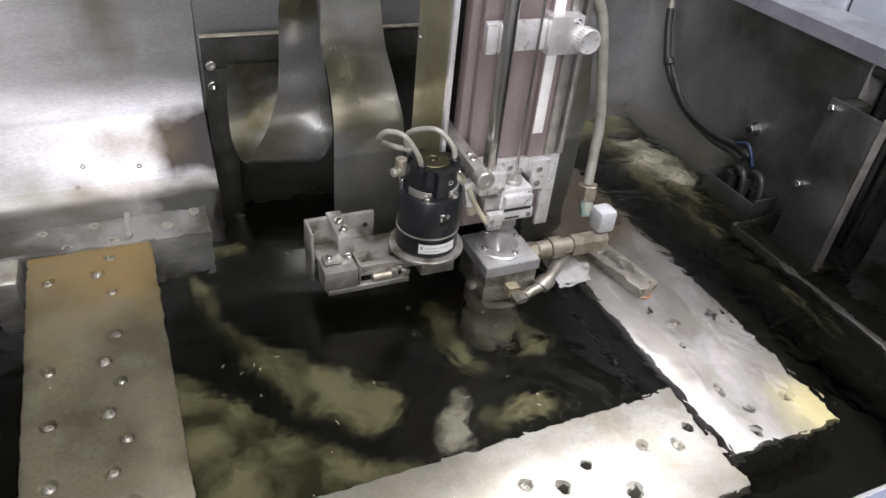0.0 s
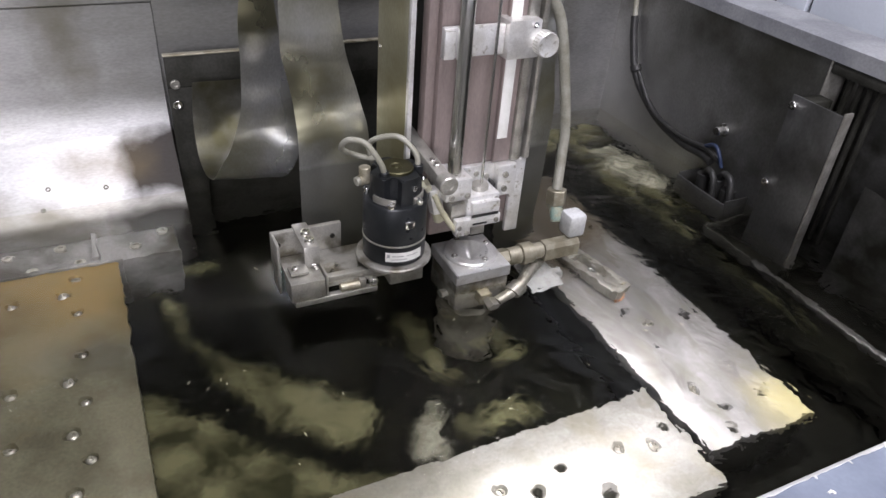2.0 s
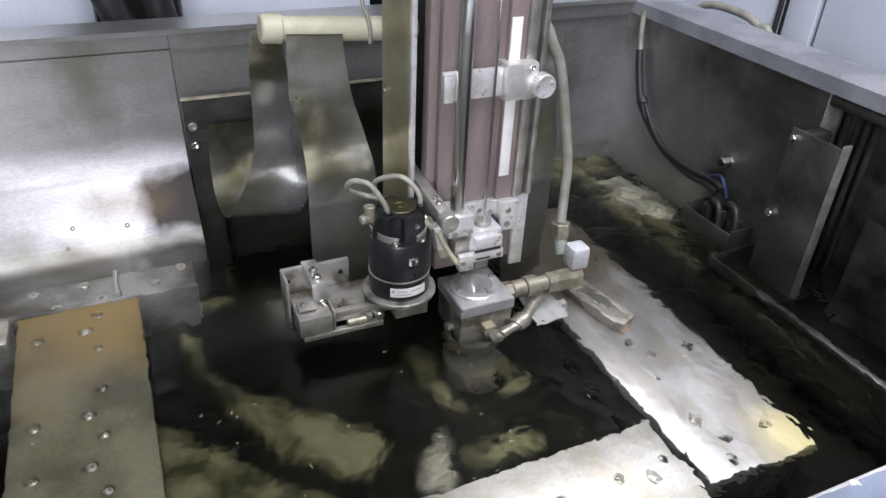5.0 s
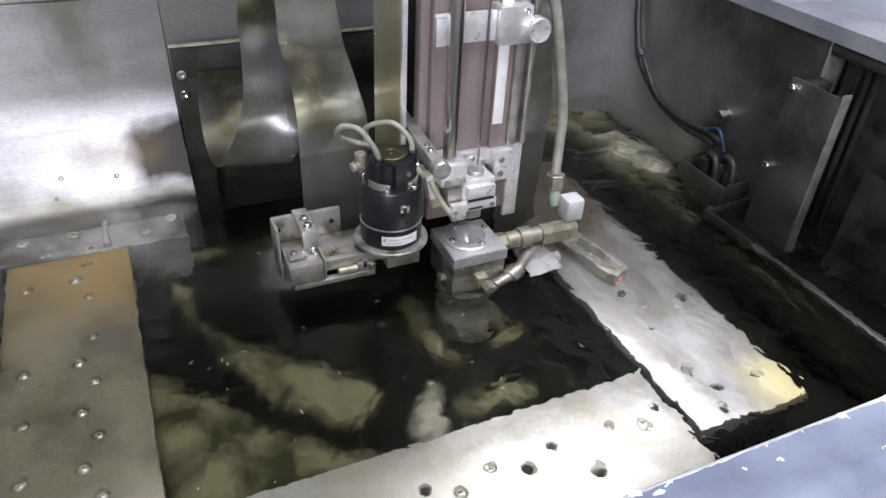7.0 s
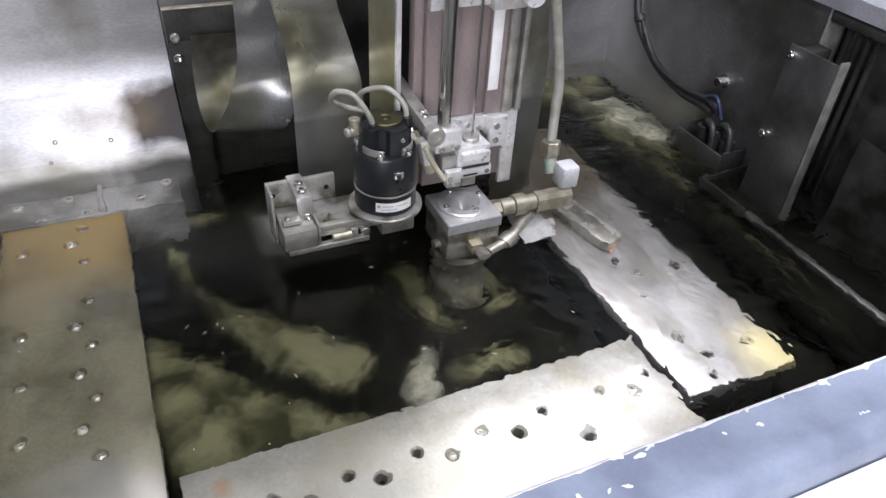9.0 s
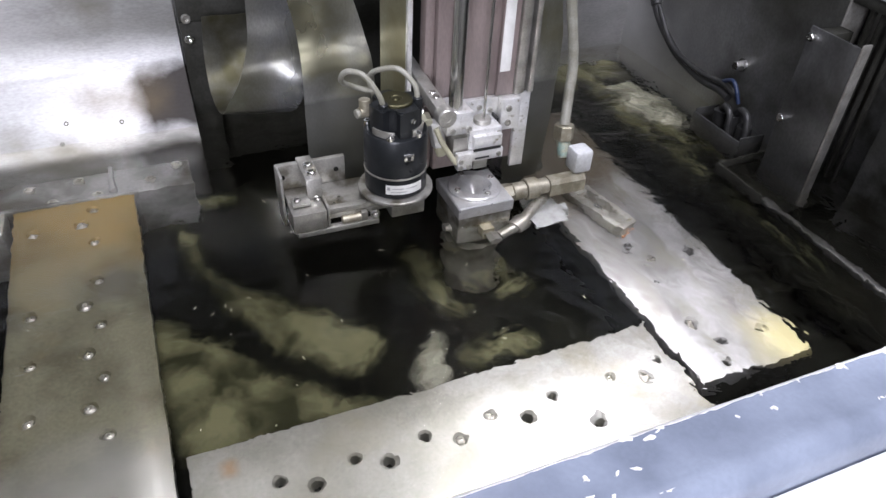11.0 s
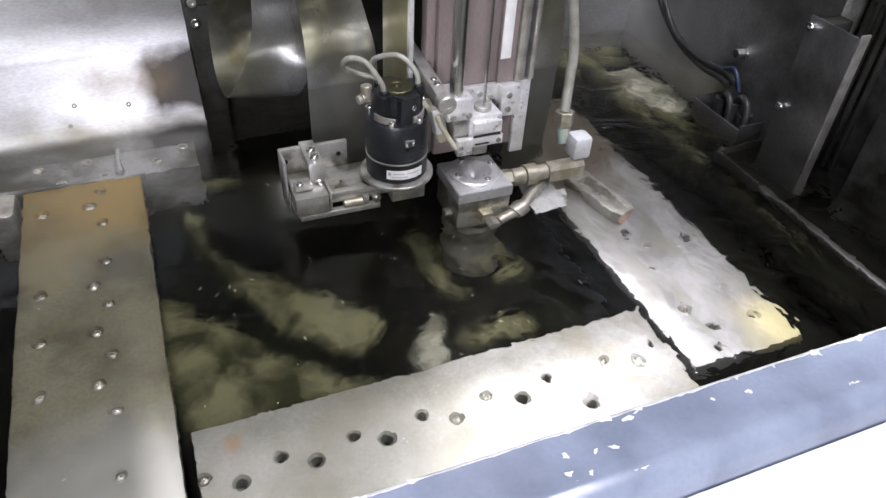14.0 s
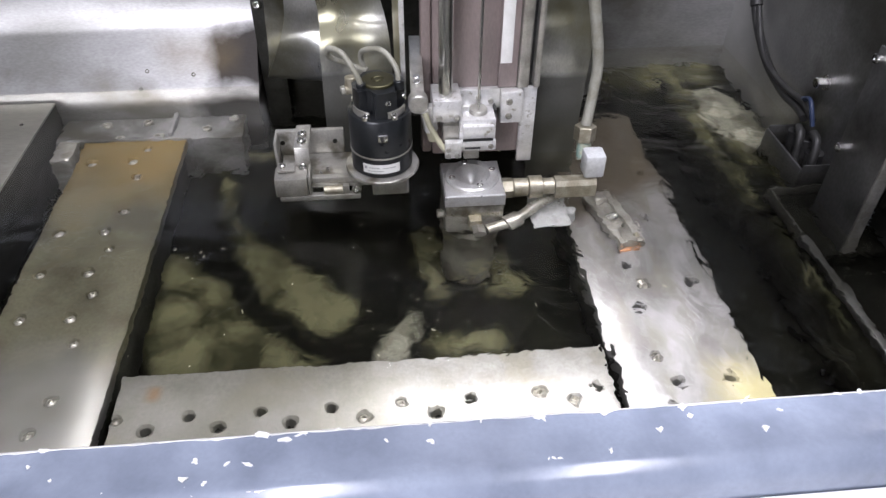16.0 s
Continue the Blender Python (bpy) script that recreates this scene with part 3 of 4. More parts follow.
for i, (a, b, c, d) in enumerate(((-2.55, -2.5, -2.5, 2.5), (2.5, 2.55, -2.5, 2.5), (-2.5, 2.5, -2.55, -2.5), (-2.5, 2.5, 2.5, 2.55))):
    solid(f"room_wall_{i + 1}", boxes((a, b, c, d, -0.9, 2.0), bevel=0), ROOM, "plain grey workshop wall", "wall", "structure")

# machine behind and beside the tank
cab = thing("machine_cabinet", (1.05, 0.9, 0.0), "pale blue-grey sheet metal machine cabinet panels", "cabinet")
for y0, y1, top in ((-0.2, 0.667, 0.42), (0.676, 0.732, 0.95), (0.748, 1.6, 0.95)):
    part("panel", boxes((1.00, 1.03, y0, y1, -0.9, top), bevel=0.003), CABINET, cab)
# black strips put in for the shade of the gaps between panels
part("panel_gap_shade", boxes((1.012, 1.028, -0.19, 1.59, -0.9, 0.41), bevel=0), RUBBER, cab, "black strip for the shade in the gaps between panels")
part("edge_strip", boxes((0.992, 0.999, 0.738, 0.744, -0.9, 0.94), bevel=0.001), RUBBER, cab, "dark strip for the shade of the wider gap")
bk = thing("machine_bed", (0.2, 1.2, 0.0), "dark machine casting behind the tank with pale cover", "machine")
part("casting", boxes((-1.2, 1.0, 1.30, 1.36, -0.9, 0.62), bevel=0.004), DARK, bk)
part("cover", boxes((0.13, 0.46, 1.18, 1.24, -0.9, 0.58), (-0.6, 0.00, 1.10, 1.16, -0.9, 0.58), bevel=0.004), CABINET, bk, "pale grey cover")
part("shelf", boxes((0.50, 0.98, 1.12, 1.2, -0.9, 0.47), bevel=0.004), CABINET, bk, "pale grey cover")

# ---- work table ----
TP = 0.0


def table_plate(name, x0, x1, y0, y1, holes, material, label):
    bm = boxes((x0, x1, y0, y1, TP - 0.018, TP), bevel=0.0008)
    return solid(name, drilled(bm, [(x, y, TP, r * 1.15) for x, y, r in holes]), material, label, "plate", group="work table plates")


HL = [(-0.119, y, 0.0068) for y in (0.634, 0.498, 0.430, 0.365)] + [(-0.070, y, 0.0068) for y in (0.637, 0.498, 0.430, 0.364)] + [(-0.066, 0.227, 0.0068)] + [(-0.057, y, 0.0058) for y in (0.664, 0.602, 0.534, 0.467, 0.397, 0.330, 0.262)]
table_plate("table_plate", -0.140, -0.010, 0.12, 0.683, HL, RUSTPLATE, "drilled steel table plate tarnished orange at one end, under water")
HF = [(0.005 + 0.0628 * k, 0.236, 0.0058) for k in range(8) if k != 7] + [(0.033, 0.223, 0.0068), (0.095, 0.223, 0.0068), (0.157, 0.223, 0.0068), (0.222, 0.223, 0.0068), (0.287, 0.223, 0.0068), (0.413, 0.225, 0.0068), (0.346, 0.197, 0.0068), (0.437, 0.238, 0.0050)]
table_plate("table_plate", 0.001, 0.452, 0.165, 0.285, HF, PLATE, "bright ground steel table plate with rows of holes, under water")
HR = [(0.508, 0.394, 0.0046), (0.520, 0.366, 0.0064), (0.570, 0.366, 0.0064), (0.506, 0.333, 0.0050), (0.502, 0.268, 0.0056), (0.563, 0.236, 0.0068), (0.513, 0.236, 0.0064), (0.499, 0.210, 0.0056), (0.552, 0.470, 0.0046), (0.575, 0.560, 0.0050), (0.505, 0.620, 0.0050)]
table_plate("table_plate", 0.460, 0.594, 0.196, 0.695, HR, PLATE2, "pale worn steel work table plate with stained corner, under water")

for i, (x, y, r) in enumerate(HL + HF[::2] + HR[1::3]):
    if i < len(HL) or i % 3 != 2:
        b = r * 0.84
        dome = lathe(bmesh.new(), (x, y, TP - 0.0075), (0, 0, 1), ((0, 0.0030), (b * 0.28, 0.0030), (b * 0.36, 0.0058), (b * 0.62, 0.0054), (b * 0.86, 0.0040), (b, 0.002), (b, 0), (0, 0)), 16)
        tagged(new("set_screw", mesh_of(dome, "set_screw", GREYSTEEL)), "bright domed screw sunk in a plate hole", "screw", "plate screws")

# the castings that carry the plates
fr = thing("table_casting", (0.2, 0.4, ZF), "dark cast iron work table base under water", "table base")
for r in ((-0.136, -0.018, 0.125, 0.680, ZF, -0.0185), (0.008, 0.446, 0.17, 0.262, ZF, -0.0185), (0.468, 0.588, 0.202, 0.690, ZF, -0.0185)):
    part("support", boxes(r, bevel=0.002), DARK, fr)
part("back_ledge", boxes((-0.183, 0.060, 0.690, 0.7455, ZF, -0.006), (-0.036, -0.030, 0.690, 0.7455, -0.006, 0.012), bevel=0.0015), LEDGE, fr, "ledge behind the plates, reflections put into its pale blotches")
part("step", boxes((-0.165, -0.005, 0.684, 0.6895, ZF, 0.004), bevel=0.001), LEDGE, fr)
part("gusset", boxes((-0.176, -0.148, 0.640, 0.688, ZF, 0.004), bevel=0.006), GREYSTEEL, fr)
for x, y, z in ((-0.125, 0.728, -0.006), (-0.070, 0.732, -0.006), (0.012, 0.712, -0.006), (-0.050, 0.695, -0.006), (-0.100, 0.695, -0.006), (0.045, 0.735, -0.006)):
    part("bolt", screw((x, y, z), (0, 0, 1), 0.0065, 0.006), GREYSTEEL, fr)
deck = thing("side_deck", (-0.3, 0.5, 0.05), "flat stainless deck sheet beside the work table", "deck")
part("sheet", boxes((XL + 0.001, -0.190, 0.10, 0.7455, 0.050, 0.056), bevel=0.001), STEEL, deck)
part("flange", boxes((-0.1955, -0.1905, 0.10, 0.7455, ZF, 0.0495), bevel=0.001), DARK, deck)
for x, y in ((-0.215, 0.69), (-0.245, 0.655), (-0.225, 0.60)):
    part("screw", screw((x, y, 0.056), (0, 0, 1), 0.0026, 0.0012), DARK, deck)

# clamp on the table plate
cl = thing("work_clamp", (0.505, 0.455, 0.0), "slotted steel work clamp with bolt standing on the plate", "clamp")
turn = pose(0.5115, 0.462, 0, 0, 0, 12)
bm = bmesh.new()
for r in ((-0.016, -0.0075, -0.045, 0.050, 0.004, 0.022), (0.0075, 0.016, -0.045, 0.050, 0.004, 0.022), (-0.0073, 0.0073, -0.045, -0.018, 0.004, 0.022), (-0.0073, 0.0073, 0.034, 0.050, 0.004, 0.022), (-0.0073, 0.0073, -0.0178, 0.0338, 0.004, 0.010)):
    box(bm, *r, bevel=0.0005, m=turn)
part("body", bm, GREYSTEEL, cl)
bm = screw((0, 0.004, 0.0102), (0, 0, 1), 0.0066, 0.008)
bmesh.ops.transform(bm, matrix=turn, verts=bm.verts)
part("bolt", bm, CHROME, cl)
bm = rod((0.009, -0.037, 0.022), (0.009, -0.037, 0.0255), 0.003, 12)
bmesh.ops.transform(bm, matrix=turn, verts=bm.verts)
part("stud", bm, BRASS, cl, "brass stud")
bm = bmesh.new()
box(bm, -0.013, 0.012, -0.047, -0.020, 0.0003, 0.0038, bevel=0.0005, m=turn)
part("shim", bm, COPPER, cl, "orange copper shim")

# ---- lower head: block with funnel flange ----
hd = thing("lower_nozzle_block", (0.344, 0.470, -0.1), "square steel nozzle block with round funnel flange, half under water", "nozzle block", off=(0.004, 0.014, -0.003))
BX, BY, BT = 0.344, 0.4700, 0.090
part("body", boxes((BX - 0.0322, BX + 0.0322, BY - 0.0312, BY + 0.0322, 0.022, BT - 0.0145), bevel=0.002), BLOCK, hd)
bm = bmesh.new()
ring = [(1, 0), (1, 0.5), (1, 1), (0.5, 1), (0, 1), (-0.5, 1), (-1, 1), (-1, 0.5), (-1, 0), (-1, -0.5), (-1, -1), (-0.5, -1), (0, -1), (0.5, -1), (1, -1), (1, -0.5)]
loops = []
for scale, z in ((0.0330, BT - 0.014), (0.0330, BT - 0.0015), (0.0318, BT), (0, BT), (0, BT - 0.014)):
    loop = []
    for u, v in ring:
        if scale:
            loop.append(bm.verts.new((BX + u * scale, BY + 0.0005 + v * scale, z)))
        else:
            k = 0.0195 / math.hypot(u, v)
            loop.append(bm.verts.new((BX + u * k, BY + 0.002 + v * k, z)))
    loops.append(loop)
for lo_loop, hi_loop in zip(loops, loops[1:] + loops[:1]):
    for k in range(16):
        bm.faces.new((lo_loop[k], lo_loop[k - 1], hi_loop[k - 1], hi_loop[k]))
bmesh.ops.recalc_face_normals(bm, faces=bm.faces)
part("top_plate", bm, FLANGE, hd)
bm = bmesh.new()
lathe(bm, (BX, BY + 0.002, BT), (0, 0, 1), ((0.0194, 0.0002), (0.0194, 0.0038), (0.0198, 0.0042), (0.0285, 0.0042), (0.0300, 0.0030), (0.0300, 0.0002), (0.0194, 0.0002)), 40)
flange = part("flange", bm, FLANGE, hd, "round screwed flange")
bm = lathe(bmesh.new(), (BX, BY + 0.002, BT), (0, 0, 1), ((0.0, -0.0110), (0.0022, -0.0110), (0.0024, -0.0090), (0.0185, 0.0034), (0.0192, 0.0038), (0.0192, 0.0025), (0.0, -0.0125)), 40)
part("funnel", bm, FLANGE, flange, "polished funnel")
for a in (15, 105, 195, 285):
    part("screw", screw((BX + 0.0238 * math.cos(radians(a)), BY + 0.002 + 0.0238 * math.sin(radians(a)), BT + 0.004), (0, 0, 1), 0.0036, 0.0024), CHROME, flange)
bm = bmesh.new()
lathe(bm, (BX, BY, 0), (0, 0, 1), ((0, ZF), (0.033, ZF), (0.034, -0.06), (0.029, -0.052), (0.029, -0.02), (0.034, -0.015), (0.034, 0.004), (0.027, 0.010), (0.027, 0.0215), (0, 0.0215)), 32)
part("stem", bm, STEM, hd)
part("lug", boxes((BX - 0.007, BX + 0.007, BY - 0.043, BY - 0.0305, 0.040, 0.062), bevel=0.001), BRASS, hd)
part("plug", hexnut((BX + 0.003, BY - 0.0435, 0.050), (BX + 0.003, BY - 0.058, 0.050), 0.0075), GREYSTEEL, hd)
part("plug", hexnut((BX - 0.0305, BY - 0.010, 0.040), (BX - 0.040, BY - 0.010, 0.040), 0.007), GREYSTEEL, hd)
part("drain_tube", tube(((BX + 0.012, BY - 0.046, 0.045), (BX + 0.045, BY - 0.035, 0.050), (BX + 0.075, BY - 0.012, 0.054), (BX + 0.110, BY + 0.012, 0.050)), 0.007), GREYSTEEL, hd, "cloudy grey tube")
part("tube_collar", rod((BX + 0.034, BY - 0.040, 0.048), (BX + 0.050, BY - 0.032, 0.051), 0.0105, 20), GREYSTEEL, hd)

# hose, elbow and couplings at the block's side
hs = thing("water_hose", (0.48, 0.49, 0.06), "grey hose with brass couplings and a white elbow cap", "hose")
FZ, FY = 0.073, 0.482
part("hex", hexnut((0.3815, FY, FZ), (0.394, FY, FZ), 0.0115), BRASS, hs)
part("barrel", rod((0.3945, FY, FZ), (0.411, FY, FZ), 0.0105), BRASS, hs)
part("ring", rod((0.4115, FY, FZ), (0.427, FY, FZ), 0.0128), BRASS, hs)
part("union", rod((0.4275, FY, FZ), (0.441, FY, FZ), 0.0095, 20), BRASS, hs)
bm = profile_bar([(FY - 0.010, FZ - 0.010), (FY + 0.010, FZ - 0.010), (FY + 0.010, FZ + 0.006), (FY + 0.005, FZ + 0.010), (FY - 0.006, FZ + 0.010), (FY - 0.010, FZ + 0.005)], 0.4415, 0.488)
part("elbow", bm, BRASS, hs, "brass elbow body")
part("elbow_cap", boxes((0.4730, 0.4965, 0.4765, 0.500, 0.0835, 0.1125), bevel=0.004), DULLWHITE, hs, "white plastic elbow cap")
part("crust", rod((0.481, 0.512, 0.086), (0.482, 0.5235, 0.1045), 0.0085, 16), VERDIGRIS, hs, "green corroded collar")
part("nut", hexnut((0.482, 0.5240, 0.1050), (0.4825, 0.5265, 0.1230), 0.0125), BRASS, hs, "brass hex nut")
part("tube", tube(((0.4825, 0.5268, 0.1232), (0.488, 0.536, 0.160), (0.489, 0.540, 0.197), (0.474, 0.540, 0.269), (0.460, 0.540, 0.321), (0.444, 0.540, 0.351), (0.430, 0.545, 0.40), (0.425, 0.56, 0.60)), 0.0061), HOSE, hs)
sheet = thing("plastic_sheet", (0.44, 0.47, 0.03), "clouded white plastic splash sheet beneath the hose coupling", "sheet")
bm = profile_bar([(0.450, 0.022), (0.450, 0.0245), (0.515, 0.0365), (0.515, 0.034)], 0.415, 0.458)
part("sheet", bm, CLOUD, sheet)
part("foot", boxes((0.458, 0.469, 0.470, 0.480, 0.0005, 0.0270), bevel=0.0005), CLOUD, sheet)

# ---- column with rods, scale and slide ----
col = thing("machine_column", (0.355, 0.56, 0.1), "brown painted machine column with steel rods and slide", "column")
TOPZ = 1.1
CY = 0.510
part("body", boxes((0.306, 0.402, CY, 0.545, 0.104, TOPZ), bevel=0.002), BROWN, col)
part("side_strip", boxes((0.2945, 0.3055, CY + 0.004, 0.530, 0.104, TOPZ), bevel=0.003), BROWN, col)
part("rear_casting", boxes((0.335, 0.420, 0.5455, 0.66, 0.10, TOPZ), bevel=0.002), DARK, col, "dark casting behind the column")
part("guide_rod", rod((0.3173, 0.4824, 0.190), (0.3173, 0.4824, TOPZ), 0.0073, 32), CHROME, col, "polished round guide rod")
part("thin_rod", rod((0.3520, 0.4850, 0.172), (0.3500, 0.4850, TOPZ), 0.0016, 12), CHROME, col, "thin steel rod")
part("scale_strip", boxes((0.3752, 0.3870, CY - 0.0080, CY - 0.0067, 0.2149, 0.384), bevel=0.0003), WHITE, col, "white scale strip")
part("scale_bar", boxes((0.3742, 0.3936, CY - 0.0065, CY - 0.0005, 0.1870, TOPZ), bevel=0.0008), BROWN, col)
part("rail", boxes((0.3940, 0.4065, CY - 0.010, CY - 0.0005, 0.1865, TOPZ), bevel=0.003), GREYSTEEL, col, "pale metal rail")
part("rail", boxes((0.4110, 0.4180, CY - 0.009, CY + 0.012, 0.1865, TOPZ), bevel=0.002), GREYSTEEL, col, "pale metal rail")
# black strip put in for the shade of the gap between the rails
part("gap_shade", boxes((0.4067, 0.4108, CY, CY + 0.03, 0.18, TOPZ), bevel=0), RUBBER, col, "dark strip for the shade between the rails")
part("bar", boxes((0.4002, 0.4168, CY - 0.006, CY - 0.0005, 0.0940, 0.1860), bevel=0.001), ALU, col, "flat aluminium bar")
bar_clamp = part("bar_clamp", boxes((0.3770, 0.4000, CY - 0.0165, CY - 0.0005, 0.150, 0.1865), bevel=0.0015), ALU, col)
for z in (0.159, 0.176):
    part("screw", screw((0.3855, CY - 0.0167, z), (0, -1, 0), 0.0036, 0.002), GREYSTEEL, bar_clamp)
part("plate", boxes((0.333, 0.3768, CY - 0.008, CY - 0.0005, 0.164, 0.1865), bevel=0.001), ALU, col)
for x, z in ((0.354, 0.178), (0.367, 0.173)):
    part("screw", screw((x, CY - 0.0082, z), (0, -1, 0), 0.0030, 0.002), GREYSTEEL, col)
# clamp on the rods
rc = thing("rod_clamp", (0.35, 0.50, 0.31), "aluminium clamp with knurled knob gripping the column rods", "clamp")
part("band", boxes((0.302, 0.3665, 0.4955, 0.5015, 0.309, 0.338), bevel=0.001), ALU, rc)
part("jaw", boxes((0.300, 0.311, 0.4885, 0.4953, 0.310, 0.337), bevel=0.0015), ALU, rc)
part("block", boxes((0.3670, 0.4030, 0.4890, 0.5200, 0.3045, 0.3420), bevel=0.0015), FLANGE, rc)
bm = bmesh.new()
lathe(bm, (0.4070, 0.4930, 0.3190), (0, -1, 0), ((0, 0), (0.0112, 0), (0.0124, 0.001), (0.0124, 0.012), (0.0114, 0.0135), (0.0100, 0.0130), (0.002, 0.0124), (0, 0.0124)), 40)
knob = part("knob", bm, ALU, rc, "turned steel knob with knurled edge")
for k in range(24):
    w = 2 * math.pi * k / 24
    part("ridge", rod((0.4070 + 0.0122 * math.cos(w), 0.4918, 0.3190 + 0.0122 * math.sin(w)), (0.4070 + 0.0122 * math.cos(w), 0.4812, 0.3190 + 0.0122 * math.sin(w)), 0.0006, 6), GREYSTEEL, knob)
part("neck", boxes((0.4032, 0.4120, 0.4932, 0.5040, 0.311, 0.327), bevel=0.001), ALU, rc)
part("screw", screw((0.3950, 0.4888, 0.3370), (0, -1, 0), 0.003, 0.002), CHROME, rc)
# slide under the guide rod
sl = thing("guide_slide", (0.34, 0.47, 0.13), "small aluminium guide slide carrying the rod ends", "slide", off=(0.003, 0.019, -0.009))
holder = part("rod_holder", boxes((0.3005, 0.3300, 0.451, 0.490, 0.1768, 0.2010), bevel=0.0015), ALU, sl)
for x in (0.3070, 0.3250):
    part("screw", screw((x, 0.4508, 0.1820), (0, -1, 0), 0.0033, 0.0018), GREYSTEEL, holder)
part("back_plate", boxes((0.316, 0.370, 0.4905, 0.5070, 0.135, 0.166), bevel=0.001), ALU, sl)
part("body", boxes((0.3285, 0.3665, 0.455, 0.490, 0.152, 0.1760), bevel=0.0012), ALU, sl)
part("side_block", boxes((0.3115, 0.3282, 0.4565, 0.4905, 0.150, 0.1690), bevel=0.001), GREYSTEEL, sl)
part("side_post", boxes((0.3125, 0.3280, 0.462, 0.490, 0.1692, 0.1766), bevel=0.0006), GREYSTEEL, sl)
part("step_block", boxes((0.3315, 0.364, 0.448, 0.4548, 0.158, 0.1715), bevel=0.0008), ALU, sl)
part("front_plate", boxes((0.313, 0.330, 0.446, 0.4546, 0.136, 0.1545), (0.330, 0.3665, 0.4485, 0.4546, 0.143, 0.1545), bevel=0.0008), ALU, sl)
for x, z in ((0.3165, 0.147), (0.3165, 0.1395), (0.3255, 0.1395), (0.361, 0.148), (0.362, 0.170)):
    part("screw", screw((x, 0.4458 if x < 0.33 else 0.4482 if z < 0.16 else 0.4545, z), (0, -1, 0), 0.0028, 0.0016), GREYSTEEL, sl)
part("tongue", boxes((0.333, 0.3490, 0.4495, 0.462, 0.1325, 0.1515), bevel=0.0008), GREYSTEEL, sl)
part("cap", rod((0.3495, 0.470, 0.1762), (0.3495, 0.470, 0.1815), 0.0095, 20), GREYSTEEL, sl, "dark round cap")
# thin black strips laid on as the shade between the slide's plates
for r in ((0.3315, 0.3630, 0.4480, 0.4490, 0.1548, 0.1575), (0.3335, 0.3500, 0.4478, 0.4484, 0.1455, 0.1475), (0.3670, 0.3690, 0.470, 0.489, 0.152, 0.1785)):
    part("shade_strip", boxes(r, bevel=0), RUBBER, sl, "dark strip laid on for the shade between the slide plates")
bm = bmesh.new()
lathe(bm, (0.2840, 0.4265, 0.2190), (0, -1, 0), ((0, 0), (0.0085, 0), (0.0095, 0.001), (0.0095, 0.0125), (0.0085, 0.0138), (0.0035, 0.0138), (0.0035, 0.0128), (0, 0.0128)), 32)
part("round_nut", bm, GREYSTEEL, sl, "round steel nut")
bm = bmesh.new()
box(bm, -0.0065, 0.0065, 0.0, 0.115, -0.008, 0.006, bevel=0.001, m=pose(0.2840, 0.4268, 0.2190, 3, 0, -2))
arm = part("arm", bm, GREYSTEEL, sl, "flat grimy arm")
for y in (0.444, 0.454):
    part("screw", screw((0.2845, y, 0.2255), (0, 0, 1), 0.0035, 0.003), CHROME, arm)
part("side_bolt", hexnut((0.283, 0.470, 0.195), (0.283, 0.458, 0.192), 0.0055), CREAM, sl)
part("small_tube", tube(((0.293, 0.462, 0.182), (0.300, 0.456, 0.165), (0.312, 0.452, 0.145), (0.319, 0.450, 0.140)), 0.0030), CREAM, sl, "short cream tube")
part("small_fitting", hexnut((0.2945, 0.470, 0.186), (0.300, 0.468, 0.158), 0.0078), ALU, sl)
part("small_fitting", rod((0.300, 0.468, 0.158), (0.303, 0.467, 0.147), 0.0058), CREAM, sl)

# guard plate beside the column
gp = thing("guard_plate", (0.274, 0.54, 0.2), "tall olive-tinted steel guard plate standing edge-on beside the column", "plate")
bm = bmesh.new()
lo, hi = [], []
for px, py in ((0.2688, 0.5760), (0.2706, 0.5562), (0.2739, 0.5128), (0.2757, 0.5130), (0.2724, 0.5564), (0.2706, 0.5762)):
    lo.append(bm.verts.new((px, py, 0.05)))
    hi.append(bm.verts.new((px, py, TOPZ)))
bm.faces.new(lo[::-1]), bm.faces.new(hi)
for k in range(6):
    bm.faces.new((lo[k], lo[(k + 1) % 6], hi[(k + 1) % 6], hi[k]))
part("sheet", bm, GUARD, gp)
part("edge", boxes((0.2735, 0.2785, 0.5065, 0.5126, 0.05, TOPZ), bevel=0.0006), ALU, gp, "bright folded edge")
part("rivet", screw((0.2690, 0.5690, 0.300), (-1, 0, 0), 0.0025, 0.0015), CHROME, gp)

# ---- rotary actuator on its bracket ----
ac = thing("rotary_actuator", (0.246, 0.468, 0.1), "black round rotary actuator with hoses on a steel bracket", "actuator", off=(0.006, 0.006, -0.002))
MX, MY = 0.2440, 0.4675
bm = bmesh.new()
lathe(bm, (MX, MY, 0), (0, 0, 1), ((0, 0.124), (0.0305, 0.124), (0.0315, 0.125), (0.0315, 0.146), (0.0308, 0.1465), (0.0308, 0.148), (0.0318, 0.1485), (0.0318, 0.187), (0.0305, 0.189), (0, 0.189)), 48)
part("lower_housing", bm, MOTOR, ac)
bm = bmesh.new()
lathe(bm, (MX, MY, 0), (0, 0, 1), ((0.0312, 0.1455), (0.0322, 0.1458), (0.0322, 0.1472), (0.0312, 0.1475)), 48)
part("seam_ring", bm, GREYSTEEL, ac, "bright seam ring")
bm = bmesh.new()
prof = []
for k in range(48):
    a = 2 * math.pi * k / 48
    r = 0.0258 if (k % 12) not in (4, 5, 6, 7) else 0.0185
    prof.append((MX + r * math.cos(a + 0.35), MY + r * math.sin(a + 0.35)))
lo = [bm.verts.new((x, y, 0.1892)) for x, y in prof]
hi = [bm.verts.new((x, y, 0.2165)) for x, y in prof]
